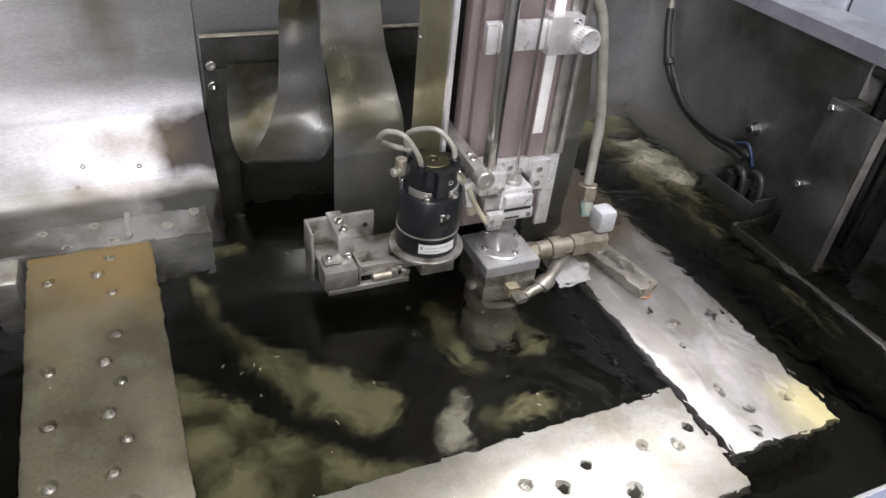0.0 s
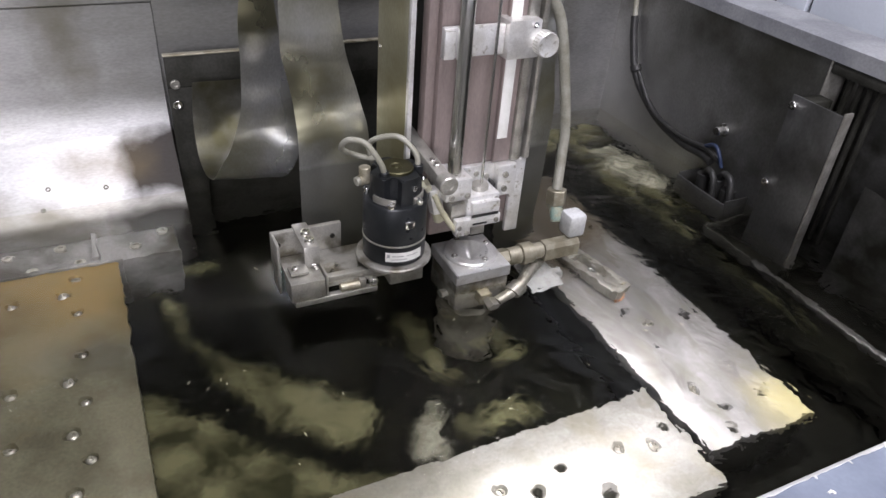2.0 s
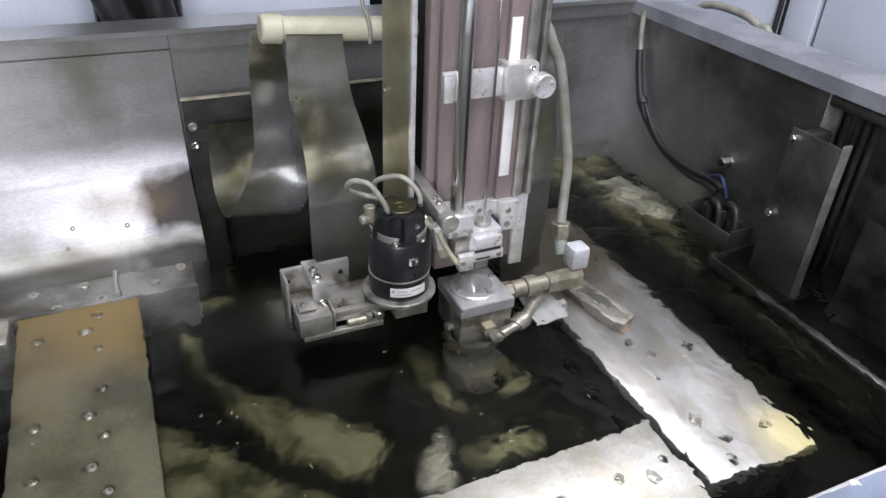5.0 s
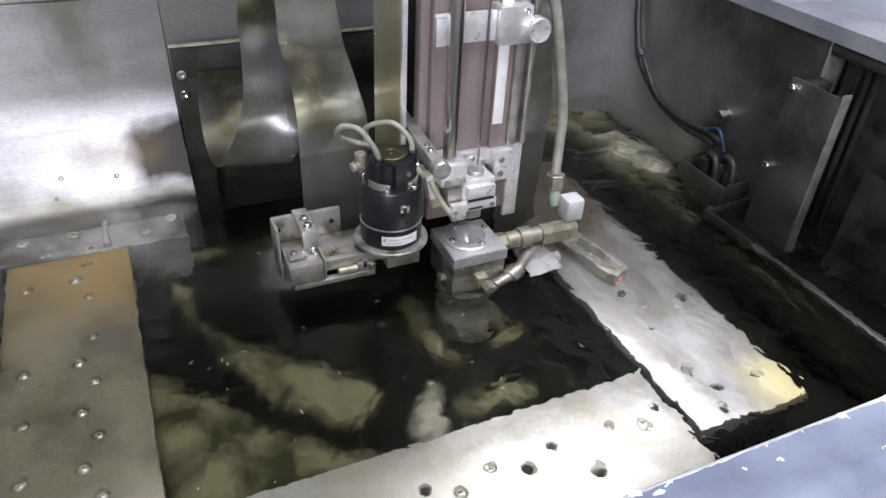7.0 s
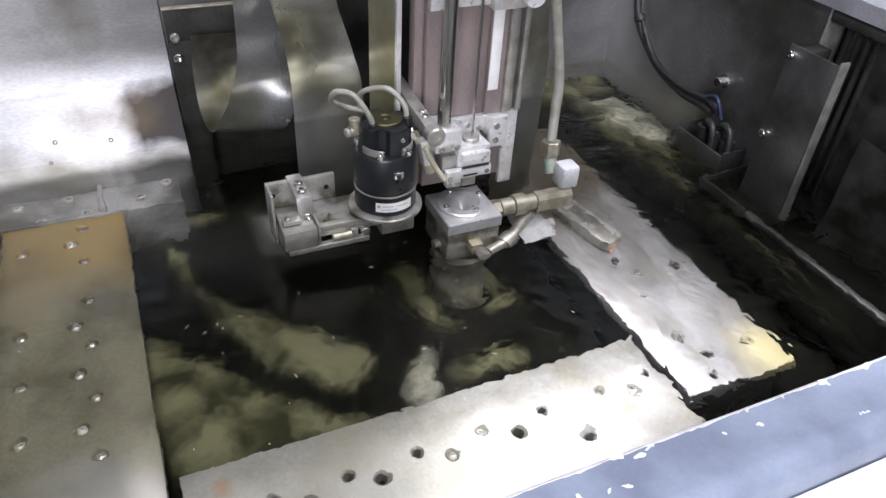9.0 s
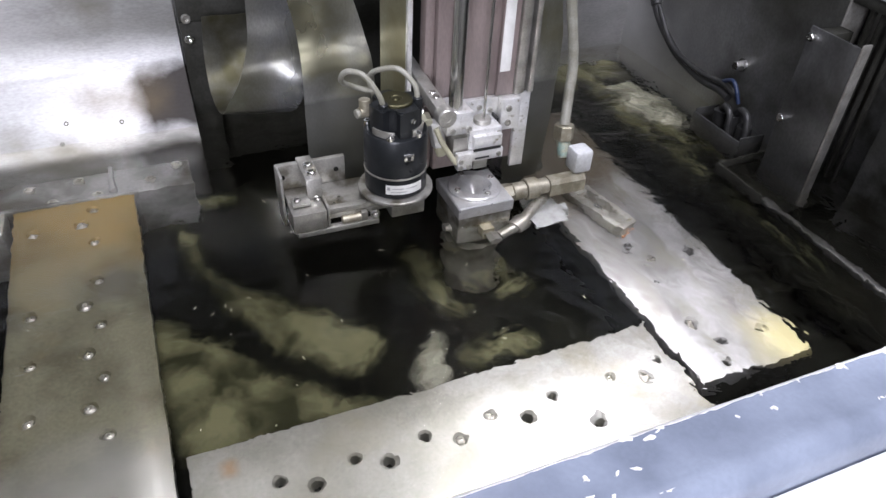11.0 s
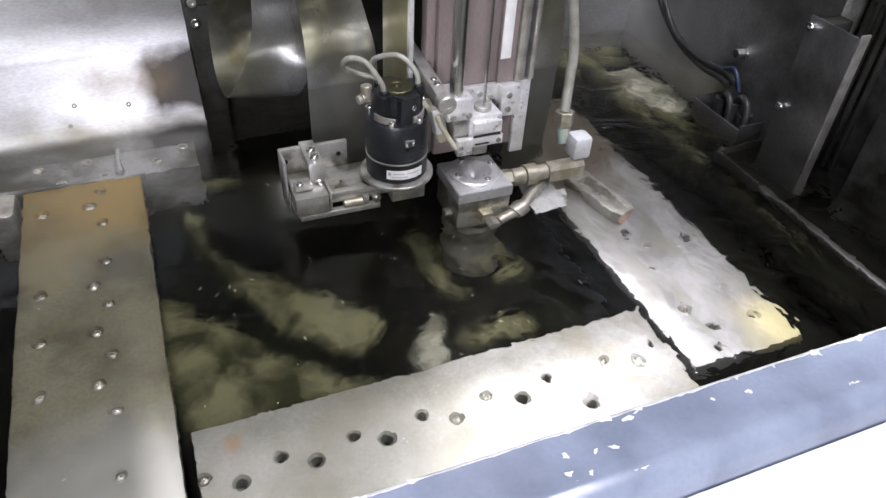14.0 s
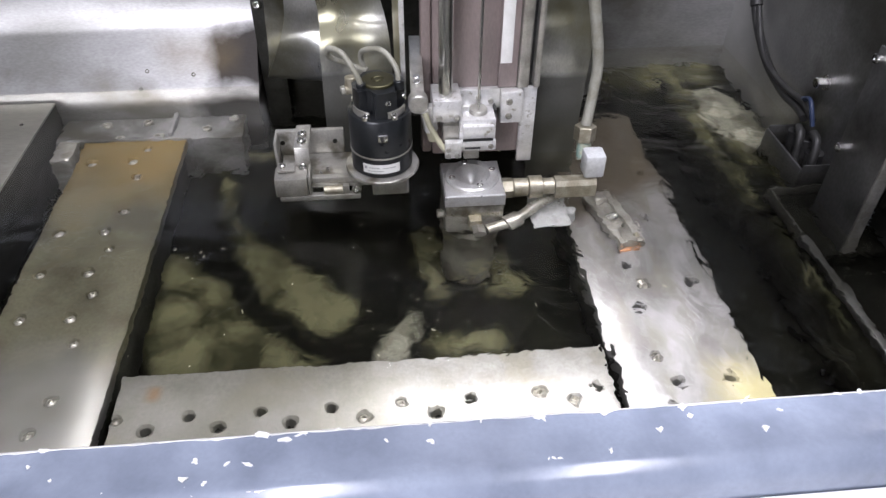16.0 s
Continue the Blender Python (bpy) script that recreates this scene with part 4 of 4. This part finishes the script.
bm.faces.new(lo[::-1]), bm.faces.new(hi)
for k in range(48):
    bm.faces.new((lo[k], lo[(k + 1) % 48], hi[(k + 1) % 48], hi[k]))
bmesh.ops.bevel(bm, geom=[e for e in bm.edges if all(v.co.z > 0.21 for v in e.verts)], offset=0.0015, segments=2, affect="EDGES")
part("upper_housing", bm, MOTOR, ac)
bm = bmesh.new()
lathe(bm, (MX, MY, 0.2167), (0, 0, 1), ((0, 0), (0.0165, 0), (0.0165, 0.0022), (0.0155, 0.003), (0.0065, 0.003), (0.0055, 0.002), (0.0038, 0.002), (0.0032, 0.0035), (0, 0.0035)), 36)
part("cap", bm, TARNISH_SHADE, ac, "grimy grey end cap")
for a in (-60, -120, 30, 150):
    ca, sa = math.cos(radians(a)), math.sin(radians(a))
    part("screw", screw((MX + 0.0283 * ca, MY + 0.0283 * sa, 0.1892), (0, 0, 1), 0.0036, 0.0045), CHROME, ac)
for a in (-70, -20):
    ca, sa = math.cos(radians(a)), math.sin(radians(a))
    part("side_screw", screw((MX + 0.0255 * ca, MY + 0.0255 * sa, 0.206), (ca, sa, 0), 0.0028, 0.0014), CHROME, ac)
for a_from, a_to in ((-165, -112), (-72, -20)):
    bm = bmesh.new()
    for k in range(12):
        a0, a1 = (radians(a_from + (a_to - a_from) * t / 12) for t in (k, k + 1))
        vs = [bm.verts.new((MX + r * math.cos(a), MY + r * math.sin(a), z)) for a in (a0, a1) for r, z in ((0.0258, 0.1895), (0.0272, 0.1895), (0.0272, 0.1965), (0.0258, 0.1965))]
        for q in ((1, 5, 6, 2), (3, 2, 6, 7), (0, 4, 5, 1), (0, 3, 7, 4)):
            bm.faces.new([vs[i] for i in q])
    bmesh.ops.remove_doubles(bm, verts=bm.verts, dist=0.00005)
    part("clamp_band", bm, GREYSTEEL, ac, "bright clamp band")
for a in (-118, -62):
    ca, sa = math.cos(radians(a)), math.sin(radians(a))
    part("band_screw", screw((MX + 0.0272 * ca, MY + 0.0272 * sa, 0.193), (ca, sa, 0), 0.0030, 0.0022), CHROME, ac)
part("sensor", boxes((MX - 0.003, MX + 0.007, MY - 0.0345, MY - 0.0315, 0.168, 0.176), bevel=0.0008), CHROME, ac, "small bright sensor")
part("sensor_window", boxes((MX - 0.0002, MX + 0.0038, MY - 0.0352, MY - 0.0347, 0.1695, 0.1745), bevel=0), RUBBER, ac)
bm = bmesh.new()
for k in range(10):
    a0, a1 = (radians(-127 + 70 * t / 10) for t in (k, k + 1))
    vs = [bm.verts.new((MX + 0.0321 * math.cos(a), MY + 0.0321 * math.sin(a), z)) for a in (a0, a1) for z in (0.130, 0.1405)]
    bm.faces.new((vs[0], vs[2], vs[3], vs[1]))
bmesh.ops.remove_doubles(bm, verts=bm.verts, dist=0.00005)
bmesh.ops.solidify(bm, geom=bm.faces[:], thickness=-0.0003)
lab = part("name_label", bm, WHITE, ac, "white label with unreadable dark bars")
for a0, a1, z0, z1 in ((-124, -119, 0.135, 0.1385), (-115, -95, 0.1362, 0.1372), (-90, -66, 0.1362, 0.1370), (-117, -88, 0.1325, 0.1334)):
    bm = bmesh.new()
    for k in range(5):
        b0, b1 = (radians(a0 + (a1 - a0) * t / 5) for t in (k, k + 1))
        bm.faces.new([bm.verts.new((MX + 0.0326 * math.cos(a), MY + 0.0326 * math.sin(a), z)) for a, z in ((b0, z0), (b1, z0), (b1, z1), (b0, z1))])
    part("bar", bm, PRINT, lab)
bm = bmesh.new()
lathe(bm, (MX, MY, 0), (0, 0, 1), ((0, 0.119), (0.0375, 0.119), (0.0385, 0.120), (0.0385, 0.1225), (0.0375, 0.1235), (0, 0.1235)), 48)
part("mounting_flange", bm, BLOCK, ac)
part("gear_foot", boxes((MX - 0.012, MX + 0.0245, MY - 0.022, MY + 0.02, 0.096, 0.1188), bevel=0.0015), GREYSTEEL, ac)
part("elbow_fitting", rod((MX - 0.020, MY + 0.014, 0.204), (MX - 0.033, MY + 0.012, 0.203), 0.0054, 14), BRASS, ac)
part("elbow_fitting", rod((MX - 0.027, MY + 0.013, 0.200), (MX - 0.027, MY + 0.014, 0.216), 0.0058, 14), BRASS, ac)
part("valve_cap", rod((MX - 0.033, MY + 0.012, 0.203), (MX - 0.037, MY + 0.011, 0.2025), 0.0046, 14), HOSE, ac)
part("air_hose", tube(((MX - 0.016, MY - 0.010, 0.2165), (MX - 0.020, MY - 0.010, 0.230), (MX - 0.032, MY - 0.002, 0.248), (MX - 0.045, MY + 0.010, 0.248), (MX - 0.046, MY + 0.025, 0.232), (MX - 0.025, MY + 0.040, 0.215), (MX - 0.010, MY + 0.030, 0.214)), 0.0027), HOSE, ac, "thin clouded air hose")
part("air_hose", tube(((MX + 0.020, MY - 0.006, 0.2165), (MX + 0.018, MY - 0.002, 0.232), (MX + 0.006, MY + 0.010, 0.244), (MX - 0.010, MY + 0.022, 0.240), (MX - 0.016, MY + 0.032, 0.228), (MX - 0.010, MY + 0.036, 0.205)), 0.0027), HOSE, ac, "thin clouded air hose")
part("hose_socket", rod((MX - 0.016, MY - 0.010, 0.212), (MX - 0.0165, MY - 0.010, 0.221), 0.0050, 14), MOTOR, ac)
part("hose_socket", rod((MX + 0.020, MY - 0.006, 0.212), (MX + 0.0198, MY - 0.006, 0.221), 0.0050, 14), MOTOR, ac)

br = thing("actuator_bracket", (0.18, 0.49, 0.09), "grimy steel bracket with clamp and slide holding the actuator", "bracket", off=(0.001, 0.003, 0.002))
part("back_plate", boxes((0.1345, 0.208, 0.5155, 0.5215, 0.098, 0.134), bevel=0.001), BLOCK, br)
part("side_plate", boxes((0.1345, 0.1375, 0.492, 0.515, 0.076, 0.134), bevel=0.0008), BLOCK, br)
part("floor_plate", boxes((0.140, 0.236, 0.4565, 0.515, 0.1000, 0.1050), bevel=0.0008), BLOCK, br)
part("rail", boxes((0.140, 0.224, 0.449, 0.4562, 0.0885, 0.0945), bevel=0.0008), GREYSTEEL, br, "bright lower rail")
part("box", boxes((0.1365, 0.170, 0.449, 0.4740, 0.0950, 0.1165), bevel=0.0008), GREYSTEEL, br)
part("box_lid", boxes((0.1395, 0.1575, 0.4600, 0.4745, 0.1182, 0.1210), bevel=0.0006), GREYSTEEL, br)
strap = part("strap_top", boxes((0.1575, 0.1730, 0.478, 0.5235, 0.1342, 0.1370), bevel=0.0008), GREYSTEEL, br)
bm = bmesh.new()
box(bm, 0.1575, 0.1730, 0, 0.0028, -0.034, 0.0, bevel=0.0006, m=pose(0, 0.4772, 0.1368, -12, 0, 0))
part("strap_front", bm, GREYSTEEL, br)
part("angle", boxes((0.1710, 0.1735, 0.450, 0.476, 0.0950, 0.1190), bevel=0.0005), GREYSTEEL, br)
for p in ((0.1652, 0.486, 0.137), (0.1652, 0.500, 0.137)):
    part("screw", screw(p, (0, 0, 1), 0.0048, 0.005), CHROME, strap)
part("screw", screw((0.1652, 0.4700, 0.118), (0, -1, 0.25), 0.0042, 0.004), CHROME, br)
part("screw", screw((0.1450, 0.4665, 0.121), (0, 0, 1), 0.0035, 0.0035), CHROME, br)
for x, y in ((0.183, 0.470), (0.190, 0.478)):
    part("pin", screw((x, y, 0.105), (0, 0, 1), 0.0022, 0.005), CHROME, br)
part("slide_bar", boxes((0.1745, 0.229, 0.4565, 0.4640, 0.1052, 0.1120), bevel=0.0008), GREYSTEEL, br)
part("cylinder", rod((0.186, 0.4535, 0.0985), (0.206, 0.4535, 0.0985), 0.0042, 16), BRASS, br)
part("lug", boxes((0.206, 0.2125, 0.4505, 0.4560, 0.0945, 0.1045), bevel=0.0006), GREYSTEEL, br)
part("adjuster", screw((0.2205, 0.4560, 0.0990), (0, -1, 0), 0.0052, 0.0065), CHROME, br)
for x in (0.141, 0.198):
    part("screw", screw((x, 0.5153, 0.120), (0, -1, 0), 0.0026, 0.0012), DARK, br)

# ---- sealing strips, pipe, dark frame at the back ----
fm = thing("seal_frame", (0.2, 0.76, 0.1), "dark steel sealing frame with two bolts behind the strips", "frame")
part("post", boxes((0.0828, 0.1170, 0.800, 0.807, ZF, 0.1870), bevel=0.001), DARK, fm)
part("header", boxes((0.0828, 0.440, 0.800, 0.807, 0.1875, 0.2266), bevel=0.001), DARK, fm)
part("edge", boxes((0.0818, 0.440, 0.7985, 0.8075, 0.2268, 0.2286), bevel=0.0003), BRASS, fm, "olive stained top edge")
part("backing", boxes((0.1172, 0.48, 0.825, 0.830, ZF, 0.200), bevel=0), DARK, fm)
for z in (0.1922, 0.1660):
    part("bolt", screw((0.0915, 0.7998, z), (0, -1, 0), 0.0058, 0.004), CHROME if z < 0.18 else GREYSTEEL, fm)
pp = thing("plastic_pipe", (0.25, 0.69, 0.335), "cream plastic pipe carrying the steel strips, with a wire tie", "pipe")
part("pipe", rod((0.157, 0.6165, 0.3586), (0.322, 0.6165, 0.3480), 0.0128, 32, 0.003), CREAM, pp)
part("sleeve", rod((0.155, 0.6165, 0.3588), (0.177, 0.6165, 0.3573), 0.0146, 32, 0.002), CREAM, pp)
part("wire_tie", tube(((0.265, 0.603, 0.340), (0.2645, 0.602, 0.356), (0.2635, 0.610, 0.370), (0.262, 0.616, 0.376), (0.260, 0.622, 0.42), (0.259, 0.63, 0.60)), 0.0022), HOSE, pp)

st = thing("steel_strip", (0.25, 0.66, 0.1), "wide thin steel sealing strip hanging into the water", "strip")
part("sheet", ribbon(((0.1774, 0.6020, 0.3546), (0.1768, 0.6030, 0.3230), (0.1764, 0.6040, 0.2916), (0.1850, 0.6070, 0.2500), (0.1885, 0.6060, 0.2225), (0.1868, 0.5920, 0.1850), (0.1857, 0.5865, 0.1080), (0.186, 0.585, -0.02)), ((0.2354, 0.6020, 0.3509), (0.2380, 0.6030, 0.3210), (0.2427, 0.6040, 0.2908), (0.2530, 0.6075, 0.2560), (0.2600, 0.6060, 0.2300), (0.2655, 0.5920, 0.1950), (0.2670, 0.5885, 0.1200), (0.267, 0.590, -0.02)), wave=0.004, seed=3), TIDE, st)
part("hem", rod((0.1774, 0.6018, 0.3550), (0.2354, 0.6018, 0.3513), 0.0008, 8), TARNISH_SHADE, st, "rolled top hem")
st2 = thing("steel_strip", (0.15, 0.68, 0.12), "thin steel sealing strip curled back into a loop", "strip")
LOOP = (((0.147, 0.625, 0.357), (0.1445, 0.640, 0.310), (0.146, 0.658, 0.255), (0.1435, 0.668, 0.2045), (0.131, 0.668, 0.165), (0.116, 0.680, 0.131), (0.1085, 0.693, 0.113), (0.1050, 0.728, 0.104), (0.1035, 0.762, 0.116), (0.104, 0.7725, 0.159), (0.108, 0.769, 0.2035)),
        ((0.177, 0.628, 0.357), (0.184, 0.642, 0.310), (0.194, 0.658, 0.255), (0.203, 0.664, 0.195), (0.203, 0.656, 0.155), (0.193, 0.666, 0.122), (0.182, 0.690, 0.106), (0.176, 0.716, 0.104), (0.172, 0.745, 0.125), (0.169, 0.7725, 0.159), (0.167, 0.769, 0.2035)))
# the loop's shaded inside is coloured in as a darker second half
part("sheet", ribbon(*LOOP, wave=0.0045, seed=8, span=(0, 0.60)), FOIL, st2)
part("tail", ribbon(*LOOP, wave=0.0045, seed=8, span=(0.60, 1)), TARNISH_SHADE, st2, "turned-back end of the strip, inner shade put into its darker steel")
st3 = thing("steel_strip", (0.455, 0.57, 0.1), "thin creased steel sealing strip behind the column", "strip")
part("sheet", ribbon(((0.424, 0.572, 0.340), (0.424, 0.570, 0.270), (0.425, 0.568, 0.210), (0.426, 0.567, 0.150), (0.426, 0.567, 0.09), (0.426, 0.567, -0.03)), ((0.482, 0.574, 0.340), (0.483, 0.571, 0.270), (0.489, 0.569, 0.210), (0.487, 0.566, 0.150), (0.485, 0.567, 0.09), (0.485, 0.567, -0.03)), wave=0.004, seed=5), TIDE, st3)
part("hem", rod((0.424, 0.5718, 0.3405), (0.482, 0.5738, 0.3405), 0.0008, 8), TARNISH_SHADE, st3, "rolled top hem")

# ---- right side: cover plate, tray, box, cable ----
cv = thing("cover_plate", (0.74, 0.41, 0.1), "folded dark stainless cover plate with two screws", "plate")
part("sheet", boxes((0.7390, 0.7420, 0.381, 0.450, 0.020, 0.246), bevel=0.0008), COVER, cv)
part("fold", boxes((0.7390, 0.7520, 0.3775, 0.3805, 0.022, 0.2500), bevel=0.0008), GREYSTEEL, cv, "bright folded edge")
part("standoff", boxes((0.7425, 0.7868, 0.431, 0.450, 0.030, 0.240), bevel=0.001), DARK, cv)
for z in (0.235, 0.134):
    part("screw", screw((0.7388, 0.443, z), (-1, 0, 0), 0.0052, 0.006), CHROME, cv)
jm = thing("door_frame", (0.78, 0.3, 0.2), "dark recessed door frame with ribbed seal", "frame")
part("jamb", boxes((0.7872, 0.8210, 0.4490, 0.4518, 0.02, 0.2820), bevel=0.0005), GREYSTEEL, jm)
part("top_rail", boxes((0.7850, 0.8210, 0.12, 0.4480, 0.2680, 0.2815), bevel=0.003), DARK, jm)
for k in range(4):
    part("rib", boxes((0.806, 0.812, 0.430 - 0.013 * k, 0.435 - 0.013 * k, 0.05, 0.2675), bevel=0.001), DARK, jm)
part("curved_sheet", ribbon(((0.800, 0.36, 0.16), (0.806, 0.30, 0.15), (0.815, 0.22, 0.145)), ((0.796, 0.36, -0.05), (0.800, 0.30, -0.05), (0.812, 0.22, -0.05))), TRAY, jm, "curved steel sheet")
tr = thing("drip_tray", (0.72, 0.35, 0.0), "low steel drip tray ledge below the cover plate", "tray")
part("base", boxes((0.705, 0.7868, 0.376, 0.484, 0.014, 0.020), bevel=0.0008), MURK_BED, tr, "base, murky water's darkness put into its colour")
part("lip", boxes((0.7035, 0.7060, 0.405, 0.484, 0.014, 0.040), (0.7035, 0.7868, 0.4845, 0.487, 0.014, 0.040), bevel=0.0008), DARK, tr)
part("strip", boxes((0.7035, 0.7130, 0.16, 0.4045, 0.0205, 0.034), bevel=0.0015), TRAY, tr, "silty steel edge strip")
tb = thing("terminal_box", (0.765, 0.54, 0.04), "open grey terminal box with black connectors on the wall", "box")
part("front", boxes((0.742, 0.745, 0.498, 0.592, 0.012, 0.068), bevel=0.001), COVER, tb)
for y in (0.498, 0.5895):
    part("end", boxes((0.7452, 0.7865, y, y + 0.0025, 0.012, 0.072), bevel=0.0008), TRAY, tb)
part("base", boxes((0.7452, 0.7865, 0.501, 0.589, 0.012, 0.016), bevel=0), DARK, tb)
for y, z in ((0.515, 0.066), (0.538, 0.072), (0.562, 0.068)):
    part("connector", rod((0.768, y, 0.040), (0.766, y + 0.002, z + 0.012), 0.0105, 20), RUBBER, tb, "black connector")
part("lead", tube(((0.768, 0.540, 0.084), (0.764, 0.528, 0.096), (0.760, 0.512, 0.092), (0.757, 0.504, 0.070), (0.756, 0.503, 0.040)), 0.0052), RUBBER, tb, "black looped lead")
part("lead", tube(((0.766, 0.564, 0.080), (0.758, 0.552, 0.092), (0.753, 0.536, 0.086), (0.752, 0.528, 0.050)), 0.0046), RUBBER, tb, "black looped lead")
cb = thing("black_cable", (0.77, 0.7, 0.1), "black cables hanging down the side wall into the box", "cable")
part("cable", tube(((0.7775, 0.795, 0.236), (0.777, 0.785, 0.200), (0.776, 0.760, 0.152), (0.775, 0.700, 0.112), (0.772, 0.632, 0.098), (0.770, 0.585, 0.100), (0.768, 0.562, 0.098)), 0.0060), RUBBER, cb)
part("cable", tube(((0.778, 0.762, 0.160), (0.770, 0.700, 0.118), (0.768, 0.632, 0.108), (0.768, 0.575, 0.112), (0.768, 0.545, 0.104)), 0.0040), RUBBER, cb)
part("sleeve", tube(((0.779, 0.803, 0.292), (0.778, 0.800, 0.262), (0.7775, 0.793, 0.228)), 0.0042), HOSE, cb, "grey sleeve")
part("tie", rod((0.776, 0.768, 0.166), (0.776, 0.762, 0.158), 0.0085, 16), RUBBER, cb)
part("wire", tube(((0.769, 0.580, 0.115), (0.764, 0.560, 0.125), (0.763, 0.548, 0.118), (0.766, 0.540, 0.100)), 0.0028), BLUE, cb, "dark blue wire")
wb = thing("wall_bolt", (0.785, 0.572, 0.14), "bright hexagon bolt with washer in the side wall", "bolt")
part("washer", rod((0.7868, 0.572, 0.140), (0.7845, 0.572, 0.140), 0.0095, 24), CHROME, wb)
part("head", hexnut((0.7843, 0.572, 0.140), (0.772, 0.572, 0.140), 0.0068), CHROME, wb)
hz = thing("rear_hose", (0.9, 0.75, 0.3), "grey hose arching over the tank rim to the cabinet", "hose")
part("tube", tube(((0.900, 0.880, 0.10), (0.900, 0.845, 0.260), (0.900, 0.815, 0.288), (0.900, 0.781, 0.3000), (0.900, 0.718, 0.300), (0.900, 0.688, 0.291), (0.900, 0.660, 0.273), (0.900, 0.63, 0.10)), 0.0062), HOSE, hz)
tub = thing("black_conduit", (0.05, 1.05, -0.9), "black ribbed conduits behind the tank", "conduit")
part("tube", tube(((0.06, 1.06, -0.90), (0.06, 1.06, 0.10), (0.025, 1.06, 0.28), (-0.05, 1.06, 0.50)), 0.022), RUBBER, tub)
part("tube", tube(((0.11, 1.08, -0.90), (0.11, 1.08, 0.10), (0.09, 1.08, 0.28), (0.06, 1.08, 0.50)), 0.022), RUBBER, tub)


# ---- ledges under water ----
bed("side_shelf", 0.672, XR, 0.4873, YB, -0.022, [((0.686, 0.760, 0.006), (0.690, 0.700, 0.008), (0.697, 0.600, 0.006), (0.708, 0.500, 0.006)), ((0.700, 0.800, 0.012), (0.715, 0.690, 0.006), (0.735, 0.560, 0.006)), ((0.640, 0.840, 0.02), (0.760, 0.820, 0.03)), ((0.76, 0.60, 0.01), (0.77, 0.50, 0.02))],
    [((0.738, 0.745, 0.026), (0.745, 0.690, 0.038), (0.750, 0.645, 0.026))], 0.016, "dark silted shelf along the side wall under water", "ledge")
bed("lower_shelf", 0.690, XR + 0.034, YF, 0.4868, -0.030, [((0.712, 0.480, 0.003), (0.714, 0.300, 0.004))], [], 0.012, "dark silted lower shelf under water", "ledge")
bed("rear_shelf", 0.600, 0.6716, 0.735, YB, -0.030, [((0.60, 0.82, 0.03), (0.68, 0.82, 0.03))], [], 0.016, "dark silted shelf along the back wall under water", "ledge")

# ---- specks afloat ----
bm = bmesh.new()
rng = random.Random(11)
for i in range(34):
    x, y = rng.uniform(-0.13, 0.58), rng.uniform(0.16, 0.62)
    if i < 18:
        x, y = rng.uniform(0.0, 0.30), rng.uniform(0.24, 0.42)
    a, b, w = rng.uniform(0.0008, 0.0032), rng.uniform(0.0003, 0.0006), rng.uniform(0, 3.14)
    ring = [(a * math.cos(k), b * math.sin(k)) for k in (0, 1.05, 2.09, 3.14, 4.19, 5.24)]
    lo = [bm.verts.new((x + u * math.cos(w) - v * math.sin(w), y + u * math.sin(w) + v * math.cos(w), WATER + 0.0002)) for u, v in ring]
    top = bm.verts.new((x, y, WATER + 0.0006))
    for k in range(6):
        bm.faces.new((lo[k], lo[(k + 1) % 6], top))
solid("floating_specks", bm, CREAM, "tiny pale flecks and bubbles floating on the water", "specks", kind="stuff")
for n, (x, y, r) in enumerate(((0.215, 0.405, 0.0055), (0.222, 0.400, 0.004), (0.228, 0.408, 0.003), (0.120, 0.452, 0.004), (0.272, 0.470, 0.0035))):
    bm = bmesh.new()
    lathe(bm, (x, y, WATER), (0, 0, 1), ((r, 0.0), (r * 0.95, r * 0.25), (r * 0.75, r * 0.5), (r * 0.4, r * 0.68), (0, r * 0.74)), 16)
    o = solid("bubble", bm, WATERMAT, "clear air bubble floating on the water", "bubble", group="bubbles")
    o.visible_shadow = False
# beads added to give the sparkle where water laps the block
bm = bmesh.new()
rng = random.Random(23)
for i in range(150):
    if i < 90:
        x, y = rng.uniform(0.312, 0.384), 0.4515 - abs(rng.gauss(0, 0.0022))
    else:
        x, y = rng.uniform(0.384, 0.46), 0.468 + rng.gauss(0, 0.006)
    r = rng.uniform(0.0004, 0.0014)
    lathe(bm, (x, y, WATER + 0.0001), (0, 0, 1), ((r, 0.0), (r * 0.85, r * 0.5), (r * 0.5, r * 0.85), (0, r)), 8)
foam = solid("sparkle_beads", bm, WATERMAT, "tiny clear foam beads added for the sparkle where water laps the nozzle block", "foam", kind="stuff")
foam.visible_shadow = False
